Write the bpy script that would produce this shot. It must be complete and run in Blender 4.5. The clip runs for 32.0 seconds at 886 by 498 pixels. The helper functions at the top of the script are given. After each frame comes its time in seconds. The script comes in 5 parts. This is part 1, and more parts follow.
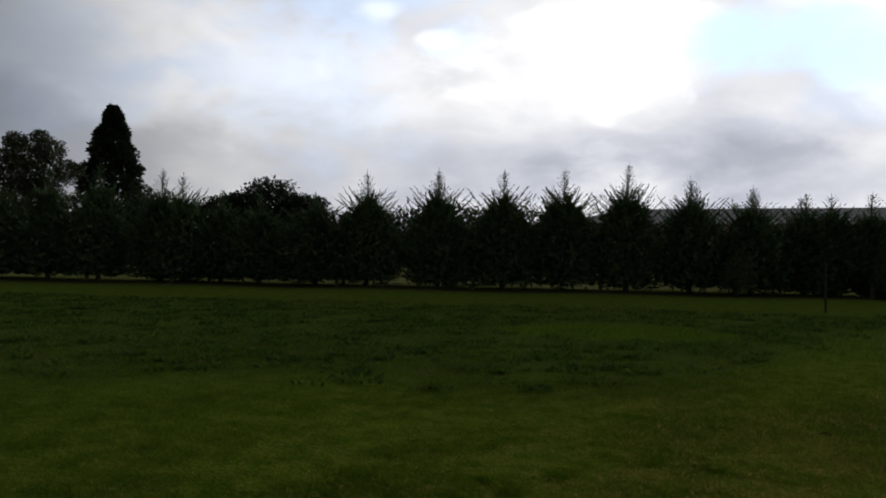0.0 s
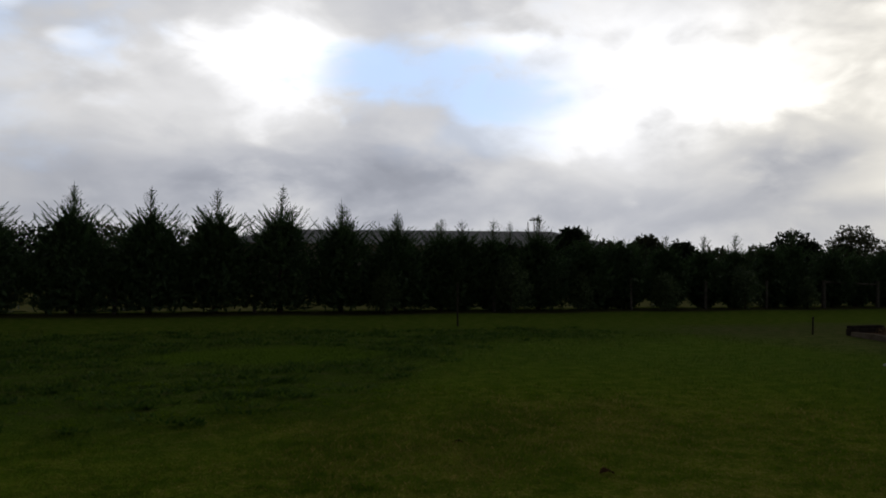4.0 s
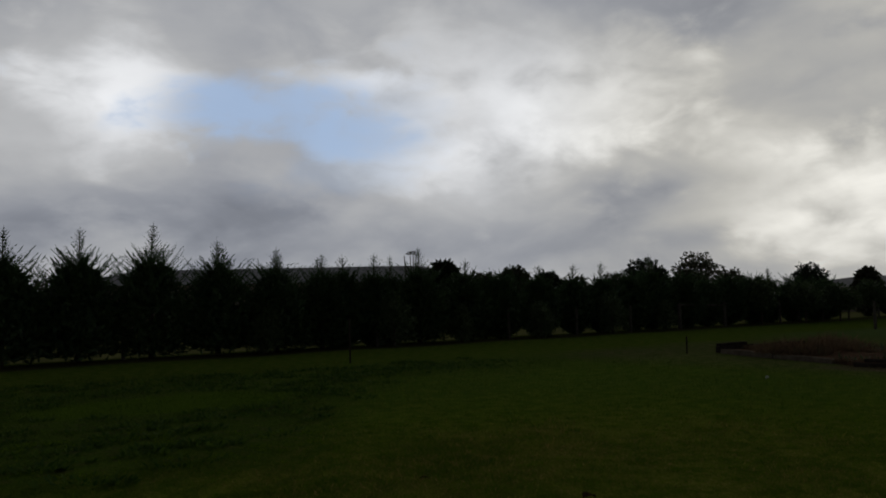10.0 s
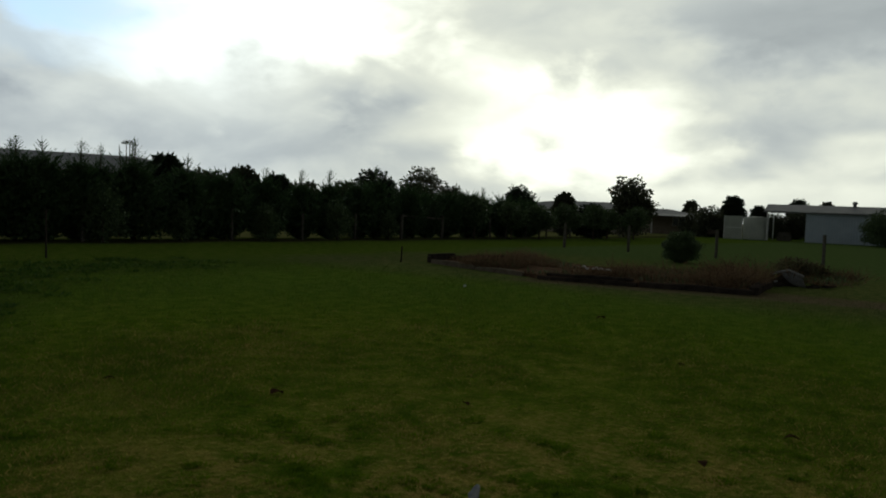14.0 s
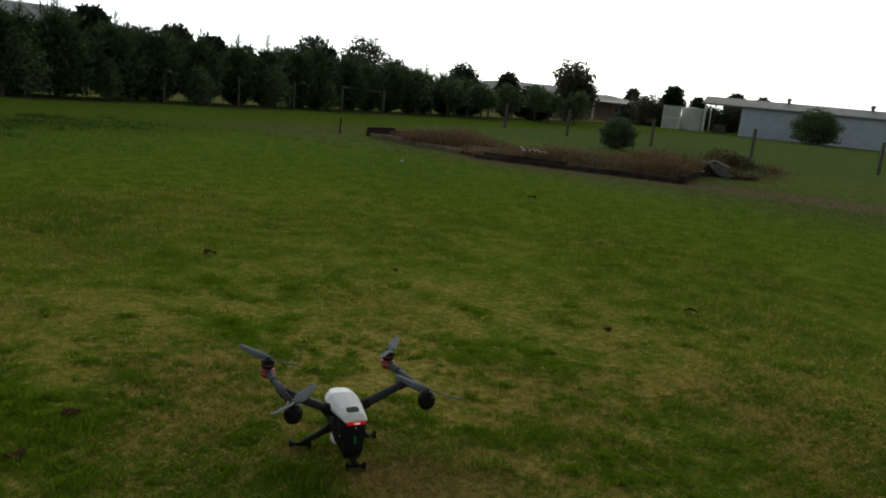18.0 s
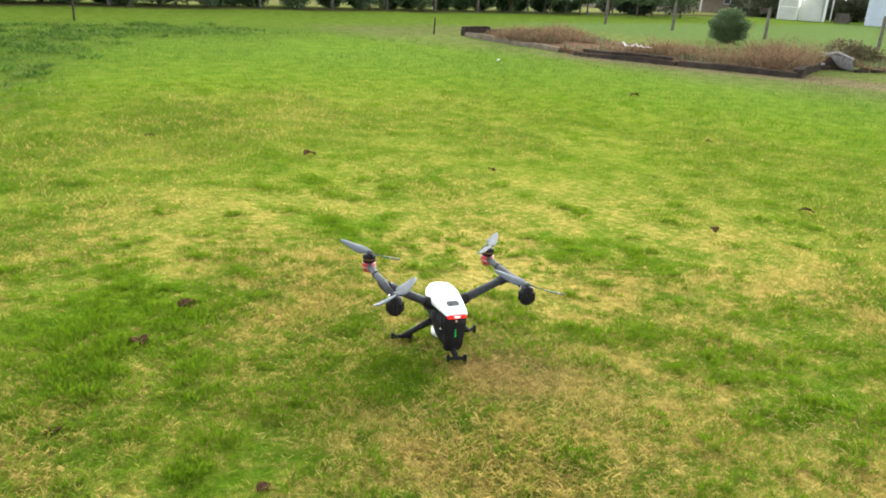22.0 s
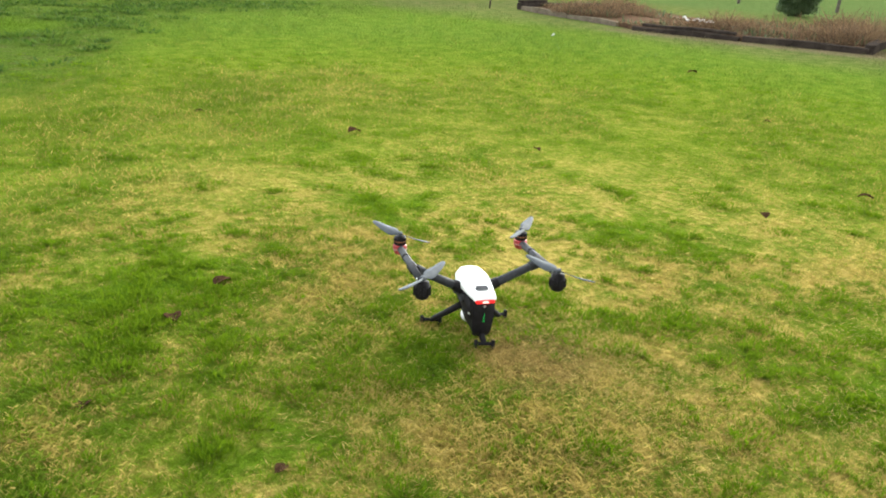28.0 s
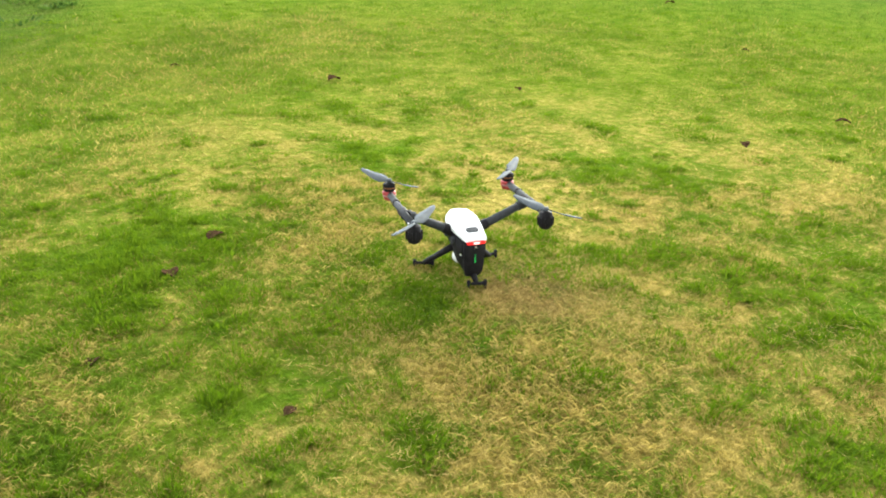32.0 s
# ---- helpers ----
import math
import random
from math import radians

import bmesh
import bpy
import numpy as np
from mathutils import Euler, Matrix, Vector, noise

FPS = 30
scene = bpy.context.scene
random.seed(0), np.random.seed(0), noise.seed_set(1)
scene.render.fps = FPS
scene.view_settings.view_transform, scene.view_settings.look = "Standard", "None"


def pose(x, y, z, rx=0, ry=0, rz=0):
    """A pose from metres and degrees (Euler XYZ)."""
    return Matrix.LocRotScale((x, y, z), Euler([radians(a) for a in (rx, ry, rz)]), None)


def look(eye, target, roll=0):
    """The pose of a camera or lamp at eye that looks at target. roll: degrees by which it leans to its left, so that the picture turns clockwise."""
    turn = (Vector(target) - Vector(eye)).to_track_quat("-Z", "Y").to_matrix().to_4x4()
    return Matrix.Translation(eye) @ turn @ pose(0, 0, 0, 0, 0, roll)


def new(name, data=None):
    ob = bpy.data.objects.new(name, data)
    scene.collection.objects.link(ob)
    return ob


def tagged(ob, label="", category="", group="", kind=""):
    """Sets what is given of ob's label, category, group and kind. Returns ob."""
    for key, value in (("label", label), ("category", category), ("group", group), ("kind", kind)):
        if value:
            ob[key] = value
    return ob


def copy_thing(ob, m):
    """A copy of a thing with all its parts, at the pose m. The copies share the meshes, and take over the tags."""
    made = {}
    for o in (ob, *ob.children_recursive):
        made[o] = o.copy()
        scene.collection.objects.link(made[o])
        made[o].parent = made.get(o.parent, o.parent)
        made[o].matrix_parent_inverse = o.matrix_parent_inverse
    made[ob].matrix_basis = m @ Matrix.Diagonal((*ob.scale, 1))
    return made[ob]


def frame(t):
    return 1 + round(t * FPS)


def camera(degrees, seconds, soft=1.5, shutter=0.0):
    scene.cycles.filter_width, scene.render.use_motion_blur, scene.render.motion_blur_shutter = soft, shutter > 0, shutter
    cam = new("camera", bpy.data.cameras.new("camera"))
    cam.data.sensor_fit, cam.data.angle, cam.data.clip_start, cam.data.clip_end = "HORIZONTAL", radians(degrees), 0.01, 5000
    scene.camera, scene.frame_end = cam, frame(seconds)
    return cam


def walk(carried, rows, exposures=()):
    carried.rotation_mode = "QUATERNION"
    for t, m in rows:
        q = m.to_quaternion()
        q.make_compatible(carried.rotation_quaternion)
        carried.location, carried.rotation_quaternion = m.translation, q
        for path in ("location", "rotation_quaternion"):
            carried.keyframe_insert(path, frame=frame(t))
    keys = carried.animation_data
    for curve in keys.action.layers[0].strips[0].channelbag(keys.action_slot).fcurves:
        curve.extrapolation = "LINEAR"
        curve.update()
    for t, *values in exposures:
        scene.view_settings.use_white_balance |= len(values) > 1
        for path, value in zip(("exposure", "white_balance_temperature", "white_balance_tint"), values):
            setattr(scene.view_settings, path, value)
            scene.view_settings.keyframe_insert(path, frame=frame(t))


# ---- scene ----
cam = camera(60.5, 32.0, soft=1.9)

# seconds, eye, target, roll
PATH = [
    (0, (0.649, 0.061, 1.491), (0.356, 4.050, 1.464), 1.19),
    (0.5, (0.640, 0.046, 1.492), (0.102, 4.010, 1.432), 2.42),
    (1, (0.628, 0.021, 1.504), (0.220, 3.997, 1.669), 1.84),
    (1.5, (0.620, -0.013, 1.519), (0.955, 3.968, 1.733), 1.26),
    (2, (0.644, -0.006, 1.530), (1.484, 3.898, 1.745), 0.14),
    (2.5, (0.695, -0.004, 1.562), (1.571, 3.898, 1.599), -0.20),
    (3, (0.733, -0.012, 1.564), (1.762, 3.853, 1.624), 0.12),
    (3.5, (0.756, -0.003, 1.568), (2.193, 3.729, 1.619), 0.45),
    (5.5, (-0.055, 0.209, 1.572), (1.344, 3.947, 1.842), 1.96),
    (6, (-0.074, 0.223, 1.563), (1.250, 3.992, 1.767), 1.55),
    (6.5, (-0.082, 0.261, 1.557), (1.329, 3.984, 1.943), 0.36),
    (7, (-0.078, 0.325, 1.539), (1.311, 4.047, 2.003), -0.55),
    (7.5, (-0.135, 0.421, 1.520), (1.575, 4.023, 1.844), -1.40),
    (8, (-0.167, 0.542, 1.500), (1.814, 4.016, 1.592), -1.15),
    (8.5, (-0.145, 0.544, 1.516), (1.939, 3.955, 1.650), -0.39),
    (9, (-0.134, 0.549, 1.522), (2.061, 3.879, 1.812), -0.63),
    (9.5, (-0.134, 0.560, 1.524), (2.111, 3.867, 1.690), 0.63),
    (10, (-0.113, 0.568, 1.527), (2.013, 3.944, 1.816), -1.29),
    (10.5, (-0.111, 0.569, 1.524), (2.136, 3.873, 1.723), -1.71),
    (11, (-0.182, 0.247, 1.558), (2.546, 3.171, 1.445), 0.84),
    (11.5, (-0.234, 0.101, 1.590), (3.099, 2.305, 1.405), 1.84),
    (12, (0.014, 0.240, 1.516), (3.222, 2.624, 1.672), -1.61),
    (12.5, (0.062, 0.310, 1.550), (3.350, 2.587, 1.609), -0.64),
    (13, (-0.012, 0.285, 1.535), (3.214, 2.640, 1.315), 1.43),
    (13.5, (-0.009, 0.285, 1.553), (3.168, 2.692, 1.218), 1.84),
    (14, (0.004, 0.321, 1.531), (3.159, 2.773, 1.336), 2.43),
    (14.5, (0.034, 0.353, 1.556), (3.300, 2.662, 1.630), 2.56),
    (16.5, (-0.131, 0.201, 1.480), (3.106, 2.483, 2.043), -0.71),
    (17, (-0.148, 0.153, 1.633), (3.212, 2.320, 1.520), 3.24),
    (17.5, (-0.142, 0.189, 1.588), (3.165, 2.412, 1.244), 3.95),
    (18, (-0.109, 0.166, 1.506), (3.192, 2.275, 0.698), 5.72),
    (18.5, (-0.107, 0.160, 1.490), (3.162, 2.226, 0.466), 4.92),
    (19, (-0.115, 0.164, 1.473), (3.056, 2.371, 0.435), 5.25),
    (19.5, (-0.108, 0.199, 1.469), (2.893, 2.539, 0.235), 4.86),
    (20, (-0.085, 0.192, 1.454), (2.825, 2.587, 0.115), 4.63),
    (20.5, (-0.084, 0.190, 1.450), (2.878, 2.527, 0.121), 4.86),
    (21, (-0.087, 0.190, 1.444), (2.852, 2.521, 0.058), 4.91),
    (21.5, (-0.083, 0.189, 1.441), (2.862, 2.543, 0.103), 4.22),
    (22, (-0.083, 0.204, 1.448), (2.835, 2.597, 0.121), 3.81),
    (22.5, (-0.075, 0.196, 1.439), (2.780, 2.656, 0.098), 2.31),
    (23, (-0.073, 0.189, 1.446), (2.862, 2.580, 0.156), 3.34),
    (23.5, (-0.081, 0.196, 1.446), (2.881, 2.562, 0.168), 3.15),
    (24, (-0.081, 0.199, 1.449), (2.832, 2.655, 0.230), 2.14),
    (24.5, (-0.082, 0.174, 1.453), (2.810, 2.664, 0.256), 2.48),
    (26.5, (-0.064, 0.149, 1.492), (2.721, 2.746, 0.269), 1.12),
    (27, (-0.050, 0.147, 1.489), (2.733, 2.746, 0.264), 1.98),
    (27.5, (-0.016, 0.151, 1.487), (2.926, 2.559, 0.244), 3.79),
    (28, (0.016, 0.164, 1.473), (2.712, 2.730, 0.007), 3.51),
    (28.5, (0.020, 0.176, 1.476), (2.720, 2.779, 0.083), 4.92),
    (29, (0.018, 0.176, 1.472), (2.543, 2.884, -0.040), 3.47),
    (29.5, (0.021, 0.142, 1.483), (2.557, 2.782, -0.129), 3.10),
    (30, (0.013, 0.134, 1.486), (2.767, 2.502, -0.191), 3.65),
    (30.5, (-0.039, 0.124, 1.497), (2.827, 2.364, -0.166), 2.69),
    (31, (-0.061, 0.115, 1.489), (2.857, 2.294, -0.164), 2.16),
    (31.5, (-0.061, 0.133, 1.488), (2.827, 2.364, -0.151), 3.53),
    (32, (-0.046, 0.139, 1.494), (2.629, 2.558, -0.236), 1.25),
]
EXPOSURES = [
    (0.0, 0.45, 6500, 10), (1.0, 0.30, 6500, 10), (1.5, 0.00, 6500, 10), (2.0, -0.32, 6500, 10), (2.5, 0.10, 6500, 10), (3.0, 0.10, 6500, 10),
    (3.5, 0.05, 6500, 10), (5.5, -0.38, 6500, 10), (6.0, -0.68, 6500, 9), (7.0, -0.73, 6500, 9), (7.5, -0.58, 6500, 9), (8.0, -0.45, 6500, 9),
    (9.0, -0.65, 6400, 9), (10.0, -0.68, 6400, 9), (10.5, -0.65, 6500, 9), (11.0, -0.30, 6500, 8), (11.5, -0.15, 6500, 8), (12.0, -0.35, 6250, 8),
    (12.5, -0.95, 6400, 8), (13.0, -0.45, 6500, 7), (13.5, 0.25, 6500, 6), (14.0, 0.12, 6500, -3), (14.5, 0.00, 6500, 4), (16.5, -1.38, 6500, 10),
    (17.0, -0.98, 6500, 10), (17.5, 0.10, 6650, 4), (18.0, 1.65, 6500, 1), (18.5, 3.50, 6500, 7), (19.0, 3.70, 6500, 5), (20.0, 4.12, 6500, 6),
    (21.0, 4.33, 6400, 14), (22.0, 4.38, 6400, 5), (23.0, 4.39, 6400, 9), (24.0, 4.31, 6400, 2), (24.5, 4.30, 6400, 2), (27.0, 4.25, 6400, -2), (28.0, 4.20, 6500, 4),
    (29.0, 4.29, 6450, 0), (30.0, 4.36, 6500, -2), (31.0, 4.39, 6500, 2), (32.0, 4.43, 6500, 2),
]
walk(cam, [(t, look(eye, target, roll)) for t, eye, target, roll in PATH], EXPOSURES)


# ---- node helpers ----
class Nodes:
    """Short hand for building a node tree."""

    def __init__(self, tree):
        self.tree = tree

    def add(self, kind, **props):
        node = self.tree.nodes.new(kind)
        for key, value in props.items():
            if key == "operation":
                node.operation = value
            elif key == "data_type":
                node.data_type = value
            elif key == "blend_type":
                node.blend_type = value
            elif key == "sky_type":
                node.sky_type = value
            elif key == "interpolation_type":
                node.interpolation_type = value
        return node

    def put(self, socket, value):
        if isinstance(value, bpy.types.NodeSocket):
            self.tree.links.new(value, socket)
        elif isinstance(value, (tuple, list)) and len(value) == 3 and socket.type == "RGBA":
            socket.default_value = (*value, 1)
        else:
            socket.default_value = value

    def math(self, op, a, b=0.0, clamp=False):
        n = self.add("ShaderNodeMath", operation=op)
        n.use_clamp = clamp
        self.put(n.inputs[0], a), self.put(n.inputs[1], b)
        return n.outputs[0]

    def vec(self, op, a, b=(0, 0, 0)):
        n = self.add("ShaderNodeVectorMath", operation=op)
        self.put(n.inputs[0], a)
        self.put(n.inputs[1], b)
        return n.outputs["Value" if op in ("DOT_PRODUCT", "LENGTH") else "Vector"]

    def scale(self, a, s):
        n = self.add("ShaderNodeVectorMath", operation="SCALE")
        self.put(n.inputs[0], a), self.put(n.inputs["Scale"], s)
        return n.outputs["Vector"]

    def step(self, v, lo, hi, a=0.0, b=1.0):
        n = self.add("ShaderNodeMapRange", interpolation_type="SMOOTHSTEP")
        for i, w in enumerate((v, lo, hi, a, b)):
            self.put(n.inputs[i], w)
        return n.outputs[0]

    def mix(self, f, a, b, blend="MIX"):
        n = self.add("ShaderNodeMix", data_type="RGBA", blend_type=blend)
        self.put(n.inputs[0], f), self.put(n.inputs[6], a), self.put(n.inputs[7], b)
        return n.outputs[2]

    def noise(self, v, scale, detail=3.0, rough=0.55, distortion=0.0):
        n = self.add("ShaderNodeTexNoise")
        self.put(n.inputs["Vector"], v)
        n.inputs["Scale"].default_value, n.inputs["Detail"].default_value = scale, detail
        n.inputs["Roughness"].default_value, n.inputs["Distortion"].default_value = rough, distortion
        return n.outputs[0]

    def combine(self, x, y, z):
        n = self.add("ShaderNodeCombineXYZ")
        self.put(n.inputs[0], x), self.put(n.inputs[1], y), self.put(n.inputs[2], z)
        return n.outputs[0]

    def split(self, v):
        n = self.add("ShaderNodeSeparateXYZ")
        self.put(n.inputs[0], v)
        return n.outputs

    def bump(self, height, strength, distance):
        n = self.add("ShaderNodeBump")
        n.inputs["Strength"].default_value, n.inputs["Distance"].default_value = strength, distance
        self.put(n.inputs["Height"], height)
        return n.outputs[0]


def bearing(az, el):
    a, e = radians(az), radians(el)
    return Vector((math.sin(a) * math.cos(e), math.cos(a) * math.cos(e), math.sin(e)))


# ---- sky ----
SUN_AZ, SUN_EL = 78.0, 14.0
world = bpy.data.worlds.new("cloudy_sky")
scene.world = world
world.use_nodes = True
wt = world.node_tree
wt.nodes.clear()
w = Nodes(wt)
ray = w.vec("NORMALIZE", w.add("ShaderNodeTexCoord").outputs["Generated"])
rx, ry, rz = w.split(ray)
tall = w.combine(rx, ry, w.math("MULTIPLY", rz, 1.9))
billow = w.noise(tall, 5.5, 5.0, 0.50, 0.3)
wisp = w.noise(w.vec("ADD", tall, (7.3, 2.1, 0.4)), 12.0, 5.0, 0.52, 0.3)
veil = w.noise(w.vec("ADD", tall, (1.3, 9.1, 2.4)), 2.2, 3.0, 0.5, 0.1)
ragged = w.math("SUBTRACT", w.math("ADD", w.math("MULTIPLY", billow, 1.3), w.math("MULTIPLY", wisp, 1.0)), 1.15)


def blob(az, el, wide, high, wobble=1.5, soft=0.52):
    """A soft patch of cloud round a bearing, ragged at its edge: 1 in the middle, 0 outside."""
    c = bearing(az, el)
    right = Vector((math.cos(radians(az)), -math.sin(radians(az)), 0))
    above = right.cross(c)
    off = w.vec("SUBTRACT", ray, tuple(c))
    u = w.vec("DOT_PRODUCT", off, tuple(right / math.sin(radians(wide))))
    v = w.vec("DOT_PRODUCT", off, tuple(above / math.sin(radians(high))))
    far = w.vec("LENGTH", w.combine(u, v, w.step(w.vec("DOT_PRODUCT", ray, tuple(c)), 0.6, 0.3, 0.0, 9.0)))
    return w.step(w.math("ADD", far, w.math("MULTIPLY", ragged, wobble)), 0.7 - soft, 0.8 + soft, 1.0, 0.0)


sky = w.add("ShaderNodeTexSky", sky_type="NISHITA")
sky.sun_disc = False
sky.sun_elevation, sky.sun_rotation = radians(SUN_EL), radians(SUN_AZ)
blue = w.mix(0.8, w.scale(sky.outputs[0], 0.1), (0.66, 0.86, 1.22))
# cloud brightness: a grey cover, with lit and shaded masses (bearing, height, half width, half height, amount)
masses = [
    (9.0, 16.2, 5.5, 5.2, 0.52), (4.5, 12.2, 9.0, 4.0, 0.18), (-9.3, 16.9, 1.9, 0.9, 0.45), (-5.4, 15.1, 1.7, 0.7, 0.30), (24.5, 16.9, 5.5, 1.0, 0.20),
    (37.0, 14.8, 13.0, 6.5, 0.44), (-6.7, 5.6, 18.0, 3.4, -0.07), (19.9, 5.0, 27.0, 3.4, -0.10), (27.5, 16.4, 3.4, 0.9, 0.12),
    (45.0, 14.0, 9.0, 4.0, 0.22), (56.2, 8.0, 9.0, 4.0, 0.34), (60.1, 3.9, 7.0, 1.8, 0.25), (48.6, 8.0, 9.0, 2.2, -0.26), (55.0, 21.5, 18.0, 4.6, -0.20),
    (14.1, 7.6, 10.0, 3.8, -0.10), (63.0, 7.0, 8.0, 4.4, 0.44), (67.5, 6.0, 6.0, 2.4, 0.18), (35.1, 9.0, 8.0, 4.0, 0.20), (79.0, 14.5, 13.0, 5.6, -0.18), (72.6, 6.6, 10.5, 2.4, -0.08),
    (70.8, 2.8, 15.0, 1.8, 0.22), (80.9, 5.2, 4.0, 1.4, 0.26), (54.2, 11.6, 9.0, 2.4, 0.2), (84.1, 9.8, 0.8, 0.45, 0.34), (84.1, 9.8, 3.0, 1.5, 0.16), (64.0, 18.5, 9.0, 3.0, 0.22),
    (-24.0, 13.5, 16.0, 6.0, 0.32), (-12.0, 11.5, 14.0, 6.0, 0.10), (66.5, 3.9, 5.0, 1.8, -0.10), (67.5, 3.3, 3.0, 0.9, -0.18), (73.0, 3.6, 2.2, 1.0, -0.20), (52.0, 4.6, 5.0, 1.0, -0.14), (62.5, 3.2, 2.0, 0.8, -0.14), (70.0, 7.4, 3.2, 0.8, 0.14),
]
light = w.math("ADD", 0.50, w.math("MULTIPLY", veil, 0.24))
for az, el, wide, high, much in masses:
    light = w.math("ADD", light, w.math("MULTIPLY", blob(az, el, wide, high), much))
banks = w.noise(w.vec("ADD", tall, (3.1, 0.7, 5.2)), 6.5, 5.0, 0.48, 0.45)
grain = w.math("ADD", w.step(banks, 0.34, 0.64, 0.91, 1.08), w.math("ADD", w.math("MULTIPLY", w.math("SUBTRACT", billow, 0.5), 0.48), w.math("MULTIPLY", w.math("SUBTRACT", wisp, 0.5), 0.16)))
light = w.math("MAXIMUM", w.math("MULTIPLY", light, grain), 0.2)
tint = w.mix(w.step(light, 0.3, 0.75), (0.932, 0.98, 1.13), (1.0, 1.0, 1.015))
warm = w.step(w.vec("DOT_PRODUCT", ray, tuple(bearing(66, 6))), 0.86, 0.97)
tint = w.mix(w.math("MULTIPLY", warm, w.step(light, 0.45, 0.85, 0.25, 0.9)), tint, (1.03, 0.99, 0.90))
cloud = w.scale(tint, light)
gaps = [(18.9, 14.3, 8.2, 3.0, 0.92), (24.6, 12.8, 5.0, 1.8, 0.5), (24.0, 10.2, 6.0, 2.4, 0.2), (-32.5, 9.5, 6.5, 7.0, 0.35), (-14, 12, 9, 6, 0.38), (27.5, 14.0, 6, 4.0, 0.25), (-11, 17.5, 9, 3.5, 0.5)]
for az, el, wide, high, much in gaps:
    cloud = w.mix(w.math("MULTIPLY", blob(az, el, wide, high, 1.7, 0.42), much), cloud, blue)
# unseen sky overhead and away from the sun, dimmed to darken the ground
cloud = w.scale(cloud, w.step(w.vec("DOT_PRODUCT", ray, tuple(bearing(45, 8))), 0.0, 0.8, 0.19, 1.0))
cloud = w.scale(cloud, w.step(rz, 0.36, 0.68, 1.0, 0.24))
cloud = w.mix(w.step(rz, -0.03, -0.005), (0.03, 0.035, 0.02), cloud)
back = w.add("ShaderNodeBackground")
w.put(back.inputs[0], cloud)
back.inputs[1].default_value = 1.0
wt.links.new(back.outputs[0], w.add("ShaderNodeOutputWorld").inputs[0])

sun = new("sun", bpy.data.lights.new("sun", "SUN"))
sun.data.energy, sun.data.angle, sun.data.color = 0.22, radians(16), (1.0, 0.93, 0.82)
sun.matrix_world = look(tuple(bearing(SUN_AZ, SUN_EL) * 50), (0, 0, 0))


# ---- materials ----
def shader(name):
    m = bpy.data.materials.new(name)
    m.use_nodes = True
    n = Nodes(m.node_tree)
    return m, n, m.node_tree.nodes["Principled BSDF"]


def plain(name, c1, c2, scale=6.0, rough=0.7, metal=0.0, relief=0.0, coords="Object"):
    """A material whose colour drifts between two tones at two scales, with fine relief."""
    m, n, p = shader(name)
    at = n.add("ShaderNodeTexCoord").outputs[coords]
    big, fine = n.noise(at, scale, 4.0), n.noise(at, scale * 9, 3.0)
    f = n.math("ADD", n.math("MULTIPLY", big, 0.65), n.math("MULTIPLY", fine, 0.35))
    n.put(p.inputs["Base Color"], n.mix(n.step(f, 0.32, 0.68), c1, c2))
    n.put(p.inputs["Roughness"], n.step(fine, 0.2, 0.8, rough - 0.08, min(1, rough + 0.1)))
    p.inputs["Metallic"].default_value = metal
    p.inputs["Specular IOR Level"].default_value = 0.5 if rough < 0.6 else (0.15 if rough < 0.8 else 0.0)
    if relief:
        n.put(p.inputs["Normal"], n.bump(fine, 0.6, relief))
    return m


def translucent(n, p, colour, much):
    """Let light through thin blades."""
    thin, both = n.add("ShaderNodeBsdfTranslucent"), n.add("ShaderNodeMixShader")
    n.put(thin.inputs[0], colour)
    both.inputs[0].default_value = much
    n.tree.links.new(p.outputs[0], both.inputs[1]), n.tree.links.new(thin.outputs[0], both.inputs[2])
    n.tree.links.new(both.outputs[0], n.tree.nodes["Material Output"].inputs[0])


def foliage(name, dark, light, gloss=0.55, thin=0.25):
    """Leaves: each leaf its own tone."""
    m, n, p = shader(name)
    g = n.add("ShaderNodeNewGeometry")
    f = n.math("ADD", n.math("MULTIPLY", g.outputs["Random Per Island"], 0.6), n.math("MULTIPLY", n.noise(g.outputs["Position"], 1.3), 0.5))
    colour = n.mix(n.step(f, 0.2, 0.85), dark, light)
    n.put(p.inputs["Base Color"], colour)
    p.inputs["Roughness"].default_value = gloss
    p.inputs["Specular IOR Level"].default_value = 0.2
    translucent(n, p, colour, thin)
    return m


# greener patches of the lawn: centre and half width
LUSH = ((1.25, 3.05, 0.50), (1.65, 3.35, 0.35), (2.95, 0.83, 0.26), (2.83, 0.40, 0.30), (0.90, 2.00, 0.30), (1.87, 1.95, 0.22), (2.12, 0.48, 0.18), (3.9, 2.2, 0.4), (2.9, 3.4, 0.35), (1.2, 1.45, 0.2), (3.6, 0.9, 0.3))
# dry patches further out on the lawn (x, y, half width)
PARCHED = ((4.7, 7.9, 0.8), (5.9, 7.6, 0.8), (6.6, 6.8, 0.7), (5.2, 6.6, 0.7), (3.0, 6.1, 0.45), (3.2, 5.5, 0.4), (2.2, 7.4, 0.5), (7.6, 6.6, 0.7), (4.1, 6.0, 0.4), (7.6, 5.4, 0.5), (2.4, 4.6, 0.4))


